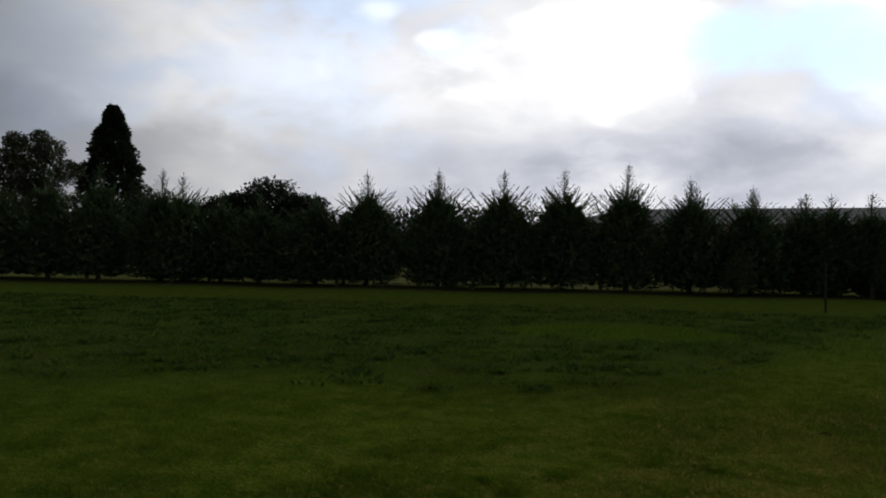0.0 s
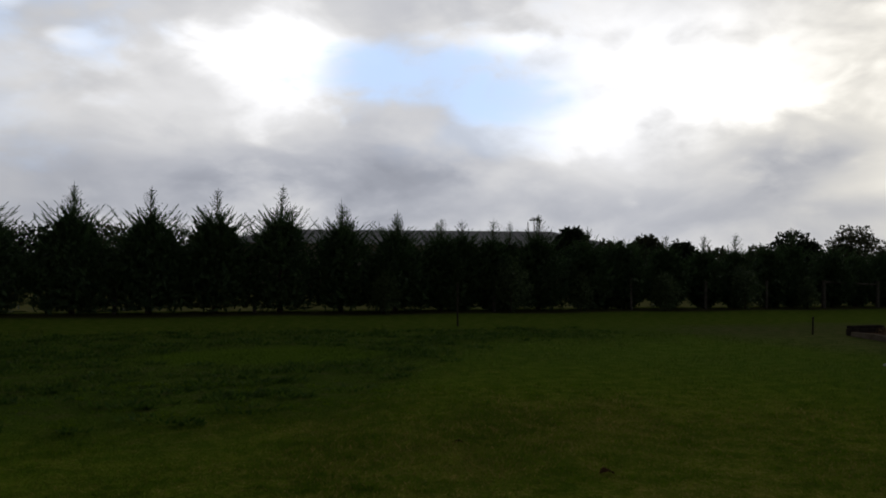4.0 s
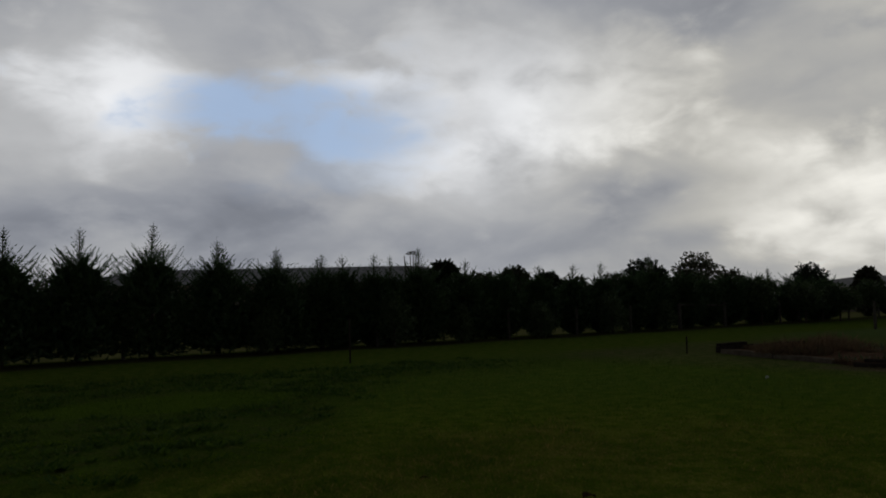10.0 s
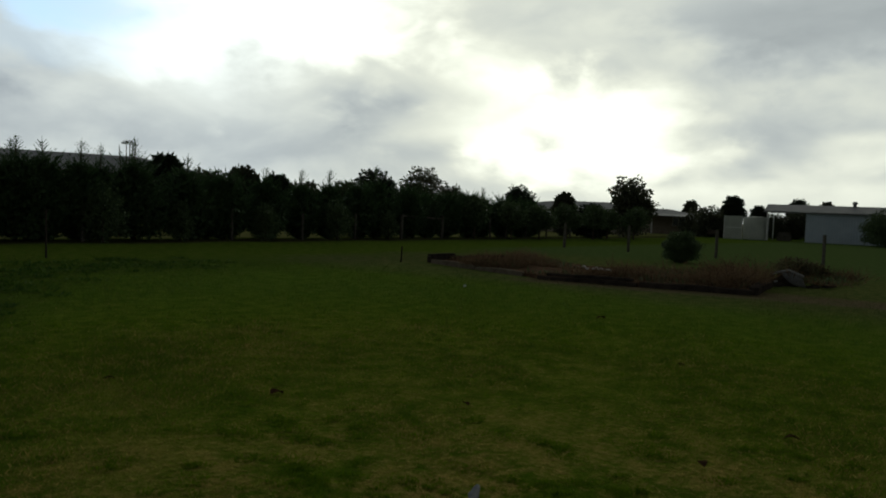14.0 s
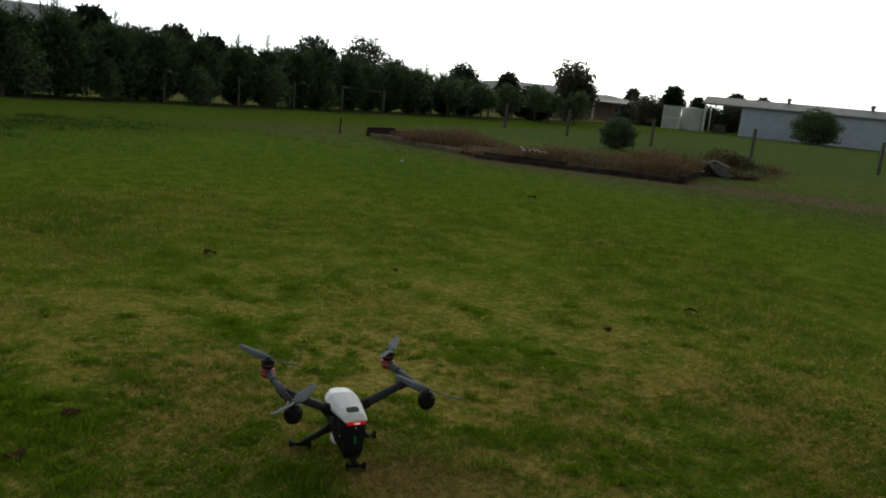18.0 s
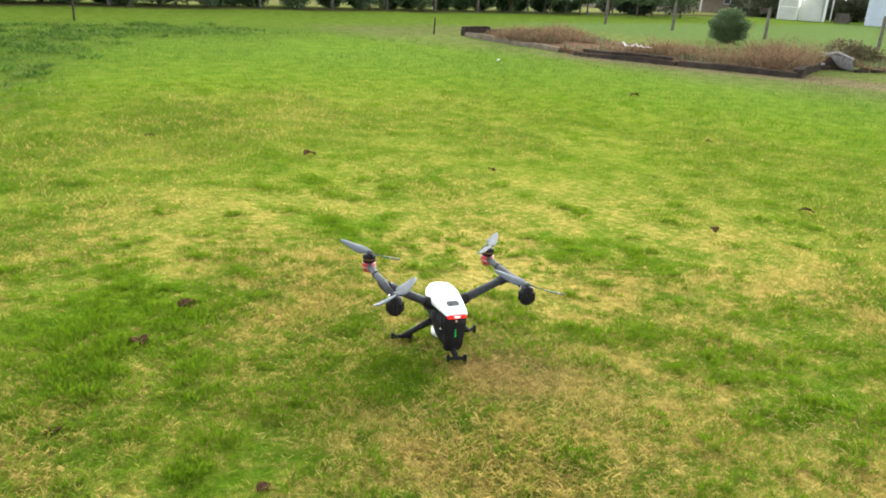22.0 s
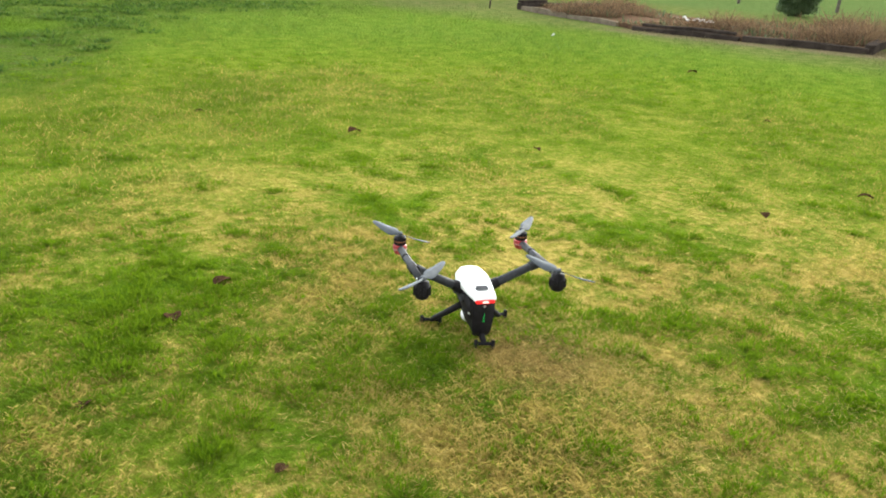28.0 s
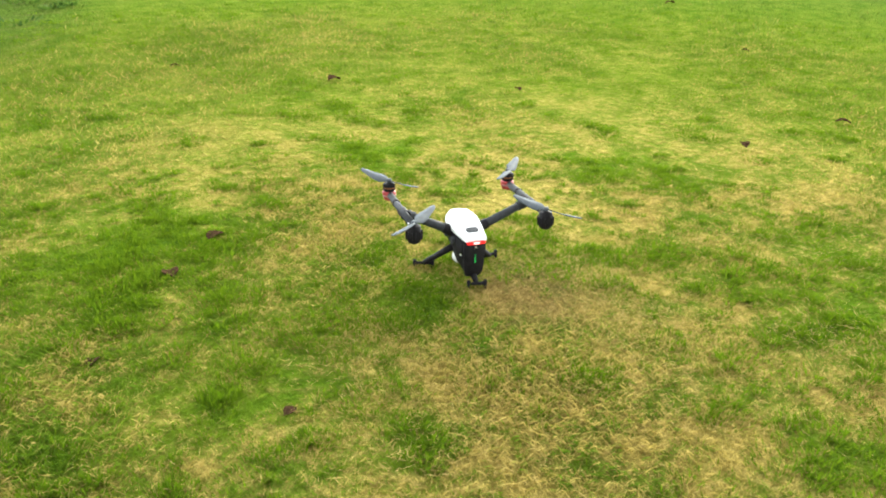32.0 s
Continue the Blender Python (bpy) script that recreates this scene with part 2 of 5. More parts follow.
def turf_colour(n, blade):
    """The colour of the ground at a place: mown lawn with dry patches, weeds, rough grass, mulch, dry paddock."""
    g = n.add("ShaderNodeNewGeometry")
    pos = g.outputs["Position"]
    x, y, _ = n.split(pos)
    at = n.combine(x, y, 0.0)
    broad, mid, fine = n.noise(at, 0.7, 3.0), n.noise(at, 3.6, 4.0, 0.6), n.noise(at, 17.0, 4.0, 0.65)
    green = n.mix(n.step(mid, 0.3, 0.7), (0.088, 0.158, 0.010), (0.150, 0.226, 0.016))
    worn = n.vec("LENGTH", n.vec("SUBTRACT", at, (2.3, 1.6, 0.0)))
    straw = n.mix(n.step(fine, 0.3, 0.7), (0.285, 0.206, 0.052), (0.480, 0.355, 0.110))
    dry = n.math("ADD", n.math("MULTIPLY", mid, n.step(worn, 2.5, 5.0, 0.62, 0.46)), n.math("MULTIPLY", fine, n.step(worn, 2.5, 5.0, 0.38, 0.54)))
    dry = n.math("ADD", dry, n.math("MULTIPLY", n.math("SUBTRACT", broad, 0.5), 0.22))
    near = n.vec("LENGTH", n.vec("SUBTRACT", at, (3.6, 3.2, 0.0)))
    dry = n.math("ADD", dry, n.step(near, 3.0, 9.0, 0.05, -0.06))
    dry = n.math("ADD", dry, n.step(x, -1.0, 3.0, -0.05, 0.0))
    dry = n.math("ADD", n.math("MULTIPLY", n.math("SUBTRACT", dry, 0.5), n.step(worn, 1.2, 3.6, 1.2, 0.6)), n.step(worn, 1.2, 4.0, 0.513, 0.448))
    dry = n.math("ADD", dry, n.step(n.vec("LENGTH", n.vec("SUBTRACT", at, (1.8, 1.1, 0.0))), 0.3, 1.1, 0.05, 0.0))
    for cx, cy, wide in LUSH:
        dry = n.math("SUBTRACT", dry, n.step(n.vec("LENGTH", n.vec("SUBTRACT", at, (cx, cy, 0.0))), wide * 0.4, wide * 1.3, 0.10, 0.0))
    for cx, cy, wide in PARCHED:
        off = n.math("ADD", n.vec("LENGTH", n.vec("SUBTRACT", at, (cx, cy, 0.0))), n.math("ADD", n.math("MULTIPLY", n.math("SUBTRACT", mid, 0.5), 1.6), n.math("MULTIPLY", n.math("SUBTRACT", fine, 0.5), 1.2)))
        dry = n.math("ADD", dry, n.step(off, wide * 0.2, wide * 1.1, 0.055, 0.0))
    if blade:
        # each blade is either live or dead, more dead ones in the dry patches
        lot = n.math("MULTIPLY", n.math("SUBTRACT", g.outputs["Random Per Island"], 0.5), n.step(worn, 2.0, 7.0, 0.26, 0.18))
        lawn = n.mix(n.math("MULTIPLY", n.step(n.math("ADD", dry, lot), 0.475, 0.605), 0.88), green, straw)
    else:
        lawn = n.mix(n.math("MULTIPLY", n.step(dry, 0.36, 0.72), n.step(worn, 2.5, 5.0, 0.85, 0.62)), green, straw)
    # bare soil where the lawn is worn through
    bare = n.math("MULTIPLY", n.step(n.vec("LENGTH", n.vec("SUBTRACT", at, (2.22, 1.72, 0.0))), 0.1, 0.40, 1.0, 0.0), 0.55)
    lawn = n.mix(bare, lawn, (0.25, 0.165, 0.07))
    # lawn further off is greener, with some haze put into its colour
    lawn = n.mix(n.step(near, 4.0, 11.0, 0.0, 0.66), lawn, n.mix(n.step(mid, 0.35, 0.65), (0.096, 0.172, 0.024), (0.136, 0.205, 0.034)))
    wander = n.math("MULTIPLY", n.math("SUBTRACT", n.noise(at, 0.4, 3.0), 0.5), 4.0)
    yy, xx = n.math("ADD", y, wander), n.math("ADD", x, wander)
    # weeds beyond the lawn
    edge = n.step(xx, 2.0, 8.0, 7.6, 14.6)
    weedy = n.step(n.math("SUBTRACT", yy, edge), -1.2, 2.2)
    weeds = n.mix(n.step(fine, 0.3, 0.7), (0.058, 0.108, 0.014), (0.110, 0.165, 0.026))
    weeds = n.mix(n.math("MULTIPLY", n.step(mid, 0.5, 0.65), 0.4), weeds, (0.13, 0.115, 0.06))
    colour = n.mix(weedy, lawn, weeds)
    strip = n.vec("LENGTH", n.vec("MULTIPLY", n.vec("SUBTRACT", n.combine(n.math("ADD", x, n.math("MULTIPLY", wander, 0.5)), y, 0.0), (2.6, 13.6, 0.0)), (0.38, 0.7, 0.0)))
    colour = n.mix(n.step(strip, 0.6, 1.15, 0.75, 0.0), colour, (0.098, 0.172, 0.014))
    by_bed = n.step(n.math("ADD", xx, n.math("MULTIPLY", wander, -0.4)), 12.8, 16.0)
    rank = n.mix(n.step(mid, 0.35, 0.65), (0.085, 0.10, 0.04), (0.17, 0.15, 0.075))
    colour = n.mix(n.math("MULTIPLY", by_bed, 0.62), colour, rank)
    # trodden soil along the front of the bed
    before = n.vec("DOT_PRODUCT", n.vec("SUBTRACT", at, (15.95, 9.75, 0.0)), (-0.971, -0.2376, 0.0))
    before = n.math("ADD", before, n.math("MULTIPLY", wander, 0.10))
    soil = n.math("MULTIPLY", n.step(before, 0.5, 1.25, 1.0, 0.0), n.math("MULTIPLY", n.step(before, -1.5, -0.6), n.step(y, 10.4, 9.6)))
    bare_soil = n.mix(n.step(fine, 0.3, 0.7), (0.13, 0.10, 0.062), (0.23, 0.18, 0.11))
    colour = n.mix(n.math("MULTIPLY", soil, n.step(mid, 0.35, 0.6, 0.6, 0.95)), colour, bare_soil)
    rough = n.mix(n.step(mid, 0.35, 0.65), (0.070, 0.128, 0.014), (0.120, 0.158, 0.026))
    colour = n.mix(n.step(yy, 16.5, 19.5), colour, rough)
    yard = n.mix(n.step(mid, 0.3, 0.7), (0.082, 0.132, 0.036), (0.122, 0.166, 0.056))
    colour = n.mix(n.math("MULTIPLY", n.step(x, 24.0, 30.0), n.step(y, 21.0, 18.0)), colour, yard)
    row = n.math("SUBTRACT", y, n.math("MULTIPLY", x, 0.05))
    mulch = n.math("MULTIPLY", n.step(row, 23.7, 24.5), n.step(row, 26.1, 26.9, 1.0, 0.0))
    colour = n.mix(n.math("MULTIPLY", mulch, n.step(fine, 0.3, 0.7, 0.6, 1.0)), colour, (0.066, 0.056, 0.032))
    paddock = n.mix(n.step(mid, 0.3, 0.7), (0.15, 0.165, 0.055), (0.22, 0.21, 0.085))
    colour = n.mix(n.step(row, 26.5, 27.7), colour, paddock)
    if blade:
        odd = n.math("FRACT", n.math("MULTIPLY", g.outputs["Random Per Island"], 37.7))
        # random tone per blade; near blades painted lighter to offset their own shade
        tone = n.math("ADD", n.math("MULTIPLY", n.math("SUBTRACT", odd, 0.5), n.step(worn, 2.0, 7.0, 0.6, 0.35)), n.step(worn, 2.0, 4.5, 1.22, 1.0))
        colour = n.mix(1.0, colour, n.combine(tone, tone, tone), "MULTIPLY")
    else:
        # turf colour is darkened, most near by, to stand for shade among blades
        colour = n.mix(n.step(worn, 9.0, 20.0, 1.0, 0.3), colour, n.mix(1.0, colour, (0.88, 0.88, 0.88), "MULTIPLY"))
        # dull specks of the matted base, scattered by noise
        colour = n.mix(n.math("MULTIPLY", n.step(n.noise(at, 38.0, 3.0), 0.4, 0.65), 0.25), colour, n.mix(0.45, colour, (0.05, 0.045, 0.015)))
    return colour, fine, at


def low_green(name, dark, light):
    """Low live leaves and blades that face the sky."""
    m, n, p = shader(name)
    g = n.add("ShaderNodeNewGeometry")
    f = n.math("ADD", n.math("MULTIPLY", g.outputs["Random Per Island"], 0.7), n.math("MULTIPLY", n.noise(g.outputs["Position"], 5.0), 0.5))
    colour = n.mix(n.step(f, 0.2, 0.95), dark, light)
    n.put(p.inputs["Base Color"], colour)
    p.inputs["Roughness"].default_value, p.inputs["Specular IOR Level"].default_value = 0.85, 0.1
    n.put(p.inputs["Normal"], n.vec("NORMALIZE", n.vec("ADD", n.scale(g.outputs["Normal"], 0.45), (0.0, 0.0, 1.0))))
    translucent(n, p, colour, 0.42)
    return m


def turf(name, blade):
    m, n, p = shader(name)
    colour, fine, at = turf_colour(n, blade)
    n.put(p.inputs["Base Color"], colour)
    p.inputs["Roughness"].default_value = 0.85 if blade else 1.0
    p.inputs["Specular IOR Level"].default_value = 0.12 if blade else 0.0
    if blade:
        # thin blades scatter light like the sward as a whole
        g = n.add("ShaderNodeNewGeometry").outputs["Normal"]
        n.put(p.inputs["Normal"], n.vec("NORMALIZE", n.vec("ADD", n.scale(g, 0.45), (0.0, 0.0, 1.0))))
        translucent(n, p, colour, 0.42)
    else:
        n.put(p.inputs["Normal"], n.bump(n.math("ADD", fine, n.math("MULTIPLY", n.noise(at, 30.0, 4.0), 0.4)), 0.9, 0.05))
    return m


TURF, BLADE = turf("turf", False), turf("grass_blade", True)
TUFT = low_green("green_tuft", (0.080, 0.160, 0.004), (0.160, 0.250, 0.010))
STRAW = low_green("straw_litter", (0.33, 0.235, 0.065), (0.55, 0.41, 0.145))
CYPRESS = foliage("cypress_leaf", (0.038, 0.074, 0.032), (0.076, 0.128, 0.048))
SHRUB = foliage("shrub_leaf", (0.052, 0.082, 0.036), (0.110, 0.158, 0.066))
GUM = foliage("gum_leaf", (0.040, 0.050, 0.028), (0.098, 0.104, 0.058))
PINE = foliage("pine_leaf", (0.014, 0.024, 0.014), (0.035, 0.052, 0.026))
WEED = low_green("weed_leaf", (0.036, 0.086, 0.011), (0.105, 0.180, 0.024))
DRYBUSH = foliage("dry_bush_leaf", (0.060, 0.058, 0.030), (0.150, 0.128, 0.068), 0.85)
DRYSTALK = foliage("dry_stalk", (0.072, 0.046, 0.028), (0.235, 0.155, 0.085), 0.85)
BARK = plain("bark", (0.055, 0.042, 0.032), (0.13, 0.105, 0.08), 8, 0.9, 0, 0.02)
POST = plain("weathered_post", (0.075, 0.068, 0.056), (0.165, 0.15, 0.128), 7, 0.9, 0, 0.01)
SLEEPER = plain("old_sleeper", (0.030, 0.025, 0.022), (0.078, 0.062, 0.052), 5, 0.9, 0, 0.012)
PLANK = plain("pale_plank", (0.13, 0.105, 0.08), (0.22, 0.185, 0.14), 6, 0.85, 0, 0.008)
SOIL = plain("garden_soil", (0.085, 0.050, 0.034), (0.17, 0.11, 0.07), 3, 0.95, 0, 0.03)
ROOF = plain("grey_roof", (0.13, 0.135, 0.14), (0.19, 0.195, 0.20), 1.2, 0.7)
ROOFDARK = plain("dark_roof", (0.17, 0.17, 0.175), (0.26, 0.26, 0.265), 1.2, 0.65)
WALLBLUE = plain("pale_blue_steel", (0.46, 0.53, 0.62), (0.56, 0.62, 0.70), 0.9, 0.7)
CREAM = plain("cream_steel", (0.46, 0.48, 0.44), (0.58, 0.60, 0.55), 1.0, 0.7)
BRICK = plain("tan_wall", (0.26, 0.22, 0.17), (0.36, 0.31, 0.25), 2, 0.85)
WHITE = plain("white_paint", (0.72, 0.72, 0.71), (0.82, 0.82, 0.81), 3, 0.5)
RUSTY = plain("weathered_iron", (0.20, 0.20, 0.20), (0.36, 0.36, 0.355), 4, 0.8, 0.0, 0.004)
DEADLEAF = plain("dead_leaf", (0.028, 0.017, 0.010), (0.085, 0.048, 0.025), 6, 0.95, 0, 0.004)
SHELL = plain("white_gloss_shell", (0.84, 0.85, 0.87), (0.90, 0.90, 0.91), 20, 0.25)
CARBON = plain("dark_grey_plastic", (0.032, 0.034, 0.038), (0.055, 0.058, 0.064), 60, 0.66)
BLACK = plain("black_plastic", (0.008, 0.007, 0.008), (0.018, 0.016, 0.018), 40, 0.62)
REDCAP = plain("red_anodised", (0.30, 0.022, 0.028), (0.42, 0.045, 0.05), 40, 0.5, 0.1)
LAMPCAP = plain("dull_lamp_cap", (0.34, 0.17, 0.16), (0.46, 0.26, 0.24), 40, 0.4)
PROP = plain("grey_propeller", (0.065, 0.078, 0.09), (0.10, 0.112, 0.125), 30, 0.7)
COPPER = plain("copper_winding", (0.20, 0.075, 0.03), (0.36, 0.15, 0.06), 60, 0.45, 0.6)
SILVER = plain("silver_metal", (0.55, 0.56, 0.58), (0.70, 0.70, 0.72), 50, 0.3, 0.8)


def glow(name, colour, strength):
    m, n, p = shader(name)
    n.put(p.inputs["Base Color"], colour)
    n.put(p.inputs["Emission Color"], colour)
    p.inputs["Emission Strength"].default_value = strength
    return m


REDLIGHT = glow("red_lamp", (0.9, 0.010, 0.012), 0.05)
REDCORE = glow("red_lamp_core", (1.0, 0.52, 0.46), 0.13)
GREENLED = glow("green_led", (0.02, 0.7, 0.1), 0.014)


# ---- mesh helpers ----
def mesh_of(name, bm, material, smooth=False):
    me = bpy.data.meshes.new(name)
    bm.to_mesh(me)
    bm.free()
    for m in material if isinstance(material, (list, tuple)) else (material,):
        me.materials.append(m)
    if smooth:
        me.polygons.foreach_set("use_smooth", [True] * len(me.polygons))
    return me


def part(name, bm, material, parent=None, label="", smooth=False):
    ob = new(name, mesh_of(name, bm, material, smooth))
    ob.parent = parent
    if label:
        ob["label"] = label
    return ob


def share(name, me, parent, m):
    """Another object on one mesh, under a thing."""
    ob = new(name, me)
    ob.parent = parent
    ob.matrix_local = m
    return ob


def quads(name, corners, material):
    """One mesh from an array of quads (n, 4, 3)."""
    corners = np.asarray(corners, np.float32)
    count = len(corners)
    me = bpy.data.meshes.new(name)
    me.vertices.add(count * 4)
    me.vertices.foreach_set("co", corners.ravel())
    me.loops.add(count * 4)
    me.loops.foreach_set("vertex_index", np.arange(count * 4, dtype=np.int32))
    me.polygons.add(count)
    me.polygons.foreach_set("loop_start", np.arange(0, count * 4, 4, dtype=np.int32))
    me.update(calc_edges=True)
    me.materials.append(material)
    return me


def box(bm, x0, x1, y0, y1, z0, z1, m=None, bevel=0.0):
    got = bmesh.ops.create_cube(bm, size=1.0)["verts"]
    for v in got:
        v.co = Vector((x0 + (v.co.x + 0.5) * (x1 - x0), y0 + (v.co.y + 0.5) * (y1 - y0), z0 + (v.co.z + 0.5) * (z1 - z0)))
    if bevel:
        edges = list({e for v in got for e in v.link_edges})
        got = list({v for f in bmesh.ops.bevel(bm, geom=edges, offset=bevel, segments=1, affect="EDGES")["faces"] for v in f.verts} | {v for v in got if v.is_valid})
    if m is not None:
        bmesh.ops.transform(bm, matrix=m, verts=got)
    return got


def tube(bm, a, b, r0, r1=None, sides=10, rings=1):
    """A round bar from a to b, closed at both ends."""
    a, b = Vector(a), Vector(b)
    r1 = r0 if r1 is None else r1
    turn = (b - a).to_track_quat("Z", "Y").to_matrix()
    loops = []
    for i in range(rings + 1):
        f = i / rings
        c, r = a.lerp(b, f), r0 + (r1 - r0) * f
        loops.append([bm.verts.new(c + turn @ Vector((math.cos(k) * r, math.sin(k) * r, 0))) for k in np.linspace(0, 2 * math.pi, sides, endpoint=False)])
    for p, q in zip(loops, loops[1:]):
        for k in range(sides):
            bm.faces.new((p[k], p[(k + 1) % sides], q[(k + 1) % sides], q[k]))
    bm.faces.new(loops[0][::-1]), bm.faces.new(loops[-1])
    return [v for loop in loops for v in loop]


def prism(bm, outline, z0, z1):
    """An upright block over an outline of (x, y)."""
    low, high = [bm.verts.new((x, y, z0)) for x, y in outline], [bm.verts.new((x, y, z1)) for x, y in outline]
    k = len(outline)
    for i in range(k):
        bm.faces.new((low[i], low[(i + 1) % k], high[(i + 1) % k], high[i]))
    bm.faces.new(high), bm.faces.new(low[::-1])


def loft(bm, rings):
    """Skin between rings of equal count, closed at both ends."""
    loops = [[bm.verts.new(p) for p in ring] for ring in rings]
    k = len(loops[0])
    for a, b in zip(loops, loops[1:]):
        for i in range(k):
            bm.faces.new((a[i], a[(i + 1) % k], b[(i + 1) % k], b[i]))
    bm.faces.new(loops[0][::-1]), bm.faces.new(loops[-1])


def turned(rows, sides=18):
    """A round body through (height, radius) rows."""
    bm = bmesh.new()
    loft(bm, [[(math.cos(a) * q, math.sin(a) * q, z) for a in np.linspace(0, 2 * math.pi, sides, endpoint=False)] for z, q in rows])
    bmesh.ops.recalc_face_normals(bm, faces=bm.faces[:])
    return bm


def thing(name, m, label, category, group="", kind=""):
    ob = new(name)
    ob.empty_display_size = 0.1
    ob.matrix_basis = m
    return tagged(ob, label, category, group, kind)


# ---- ground ----
def hills(x, y):
    """A gentle unevenness of the ground."""
    return 0.02 * math.sin(x * 0.9 + 1.0) * math.sin(y * 0.7) if math.hypot(x, y) < 40 else 0.0


bm = bmesh.new()
for x0, x1, y0, y1, s in ((-30, 60, -12, 32, 1.0),):
    nx, ny = int((x1 - x0) / s) + 1, int((y1 - y0) / s) + 1
    grid = [[bm.verts.new((x0 + i * s, y0 + j * s, 0)) for j in range(ny)] for i in range(nx)]
    for i in range(nx - 1):
        for j in range(ny - 1):
            bm.faces.new((grid[i][j], grid[i + 1][j], grid[i + 1][j + 1], grid[i][j + 1]))
    rim = [grid[i][0] for i in range(nx)] + [grid[-1][j] for j in range(1, ny)] + [grid[i][-1] for i in range(nx - 2, -1, -1)] + [grid[0][j] for j in range(ny - 2, 0, -1)]
    far = []
    for v in rim:
        d = (v.co - Vector((15, 10, 0))).normalized() * 3500
        far.append(bm.verts.new((d.x, d.y, 0)))
    for i in range(len(rim)):
        k = (i + 1) % len(rim)
        bm.faces.new((rim[i], far[i], far[k], rim[k]))
for v in bm.verts:
    v.co.z = hills(v.co.x, v.co.y) if -29 < v.co.x < 59 and -11 < v.co.y < 31 else 0.0
bmesh.ops.recalc_face_normals(bm, faces=bm.faces[:])
ground = part("ground", bm, TURF, smooth=True)
tagged(ground, "green mown lawn with dry straw patches and rough grass beyond", "ground", kind="structure")

rng = np.random.default_rng(4)


def lumps(x, y, seed):
    """Cheap smooth random field, about -1 to 1."""
    r = np.random.default_rng(seed)
    v = np.zeros_like(x)
    for _ in range(7):
        a, f, p = r.uniform(0, 6.28), r.uniform(0.8, 4.5), r.uniform(0, 6.28)
        v += np.sin((x * math.cos(a) + y * math.sin(a)) * f + p)
    return v / 3.0


def blades(count, r0, r1, a0, a1, length, width, lean, power=1.0):
    """Grass blades in a sector of the lawn: one bent quad each."""
    u = rng.random(count) ** power
    r, az = np.sqrt(r0**2 + (r1**2 - r0**2) * u), np.radians(rng.uniform(a0, a1, count))
    # thin out towards the edges of the sector
    az, r = az + np.radians(rng.normal(0, 5, count)), r * (1 + rng.normal(0, 0.06, count))
    x, y = r * np.sin(az), r * np.cos(az)
    tall = length * rng.uniform(0.5, 1.25, count) * (1.0 + 0.45 * lumps(x, y, 5))
    tall = np.clip(tall, length * 0.35, length * 2.0)
    side, way = rng.uniform(0, 6.283, count), rng.uniform(0, 6.283, count)
    out = lean * tall * rng.uniform(0.2, 1.3, count)
    z = 0.02 * np.sin(x * 0.9 + 1.0) * np.sin(y * 0.7) - 0.006
    wd = width * rng.uniform(0.6, 1.3, count)
    dx, dy = np.cos(side) * wd / 2, np.sin(side) * wd / 2
    tx, ty = np.cos(way) * out, np.sin(way) * out
    c = np.empty((count, 4, 3), np.float32)
    c[:, 0] = np.stack([x - dx, y - dy, z], 1)
    c[:, 1] = np.stack([x + dx, y + dy, z], 1)
    c[:, 2] = np.stack([x + dx * 0.25 + tx, y + dy * 0.25 + ty, z + tall], 1)
    c[:, 3] = np.stack([x - dx * 0.8 + tx * 0.4, y - dy * 0.8 + ty * 0.4, z + tall * 0.62], 1)
    return c


def tufts(count, r0, r1, a0, a1, each, small, large):
    """Taller clumps that stand out of the lawn, over a sector of it."""
    r, az = np.sqrt(rng.uniform(r0**2, r1**2, count)), np.radians(rng.uniform(a0, a1, count))
    # fewer clumps where the lawn is worn
    live = (np.hypot(r * np.sin(az) - 1.8, r * np.cos(az) - 1.1) > 0.75) | (rng.random(count) < 0.4)
    return clump_quads((r * np.sin(az))[live], (r * np.cos(az))[live], each, small, large)


def lush(count, each):
    """Clumps crowded into the lush patches."""
    out = []
    for cx, cy, wide in LUSH:
        k = max(3, int(count * wide**2))
        out.append(clump_quads(cx + rng.normal(0, wide * 0.5, k), cy + rng.normal(0, wide * 0.5, k), each, 0.05, 0.13))
    return np.concatenate(out)


def clump_quads(x, y, each, small, large):
    cx, cy = np.repeat(x, each), np.repeat(y, each)
    size = np.repeat(rng.uniform(small, large, len(x)), each)
    n = len(cx)
    a, q = rng.uniform(0, 6.283, n), np.sqrt(rng.random(n))
    size = size * (1 + 0.45 * np.sin(a * 2 + cx * 40) + 0.3 * np.sin(a * 3 + cy * 50))
    base = np.stack([cx + np.cos(a) * q * size, cy + np.sin(a) * q * size, 0.02 * np.sin(cx * 0.9 + 1.0) * np.sin(cy * 0.7) - 0.006], 1)
    way = unit(np.stack([np.cos(a) * q * 0.6 + rng.normal(0, 0.25, n), np.sin(a) * q * 0.9 + rng.normal(0, 0.25, n), 1 + 0 * a], 1))
    return leaf_quads(base, way, rng.uniform(0.018, 0.042, n) * (1.2 - 0.5 * q), rng.uniform(0.0024, 0.0042, n) * (1 + np.hypot(cx, cy) * 0.14), rng.normal(0, 1, (n, 3)), rng)


def unit(v):
    return v / (np.linalg.norm(v, axis=-1, keepdims=True) + 1e-9)


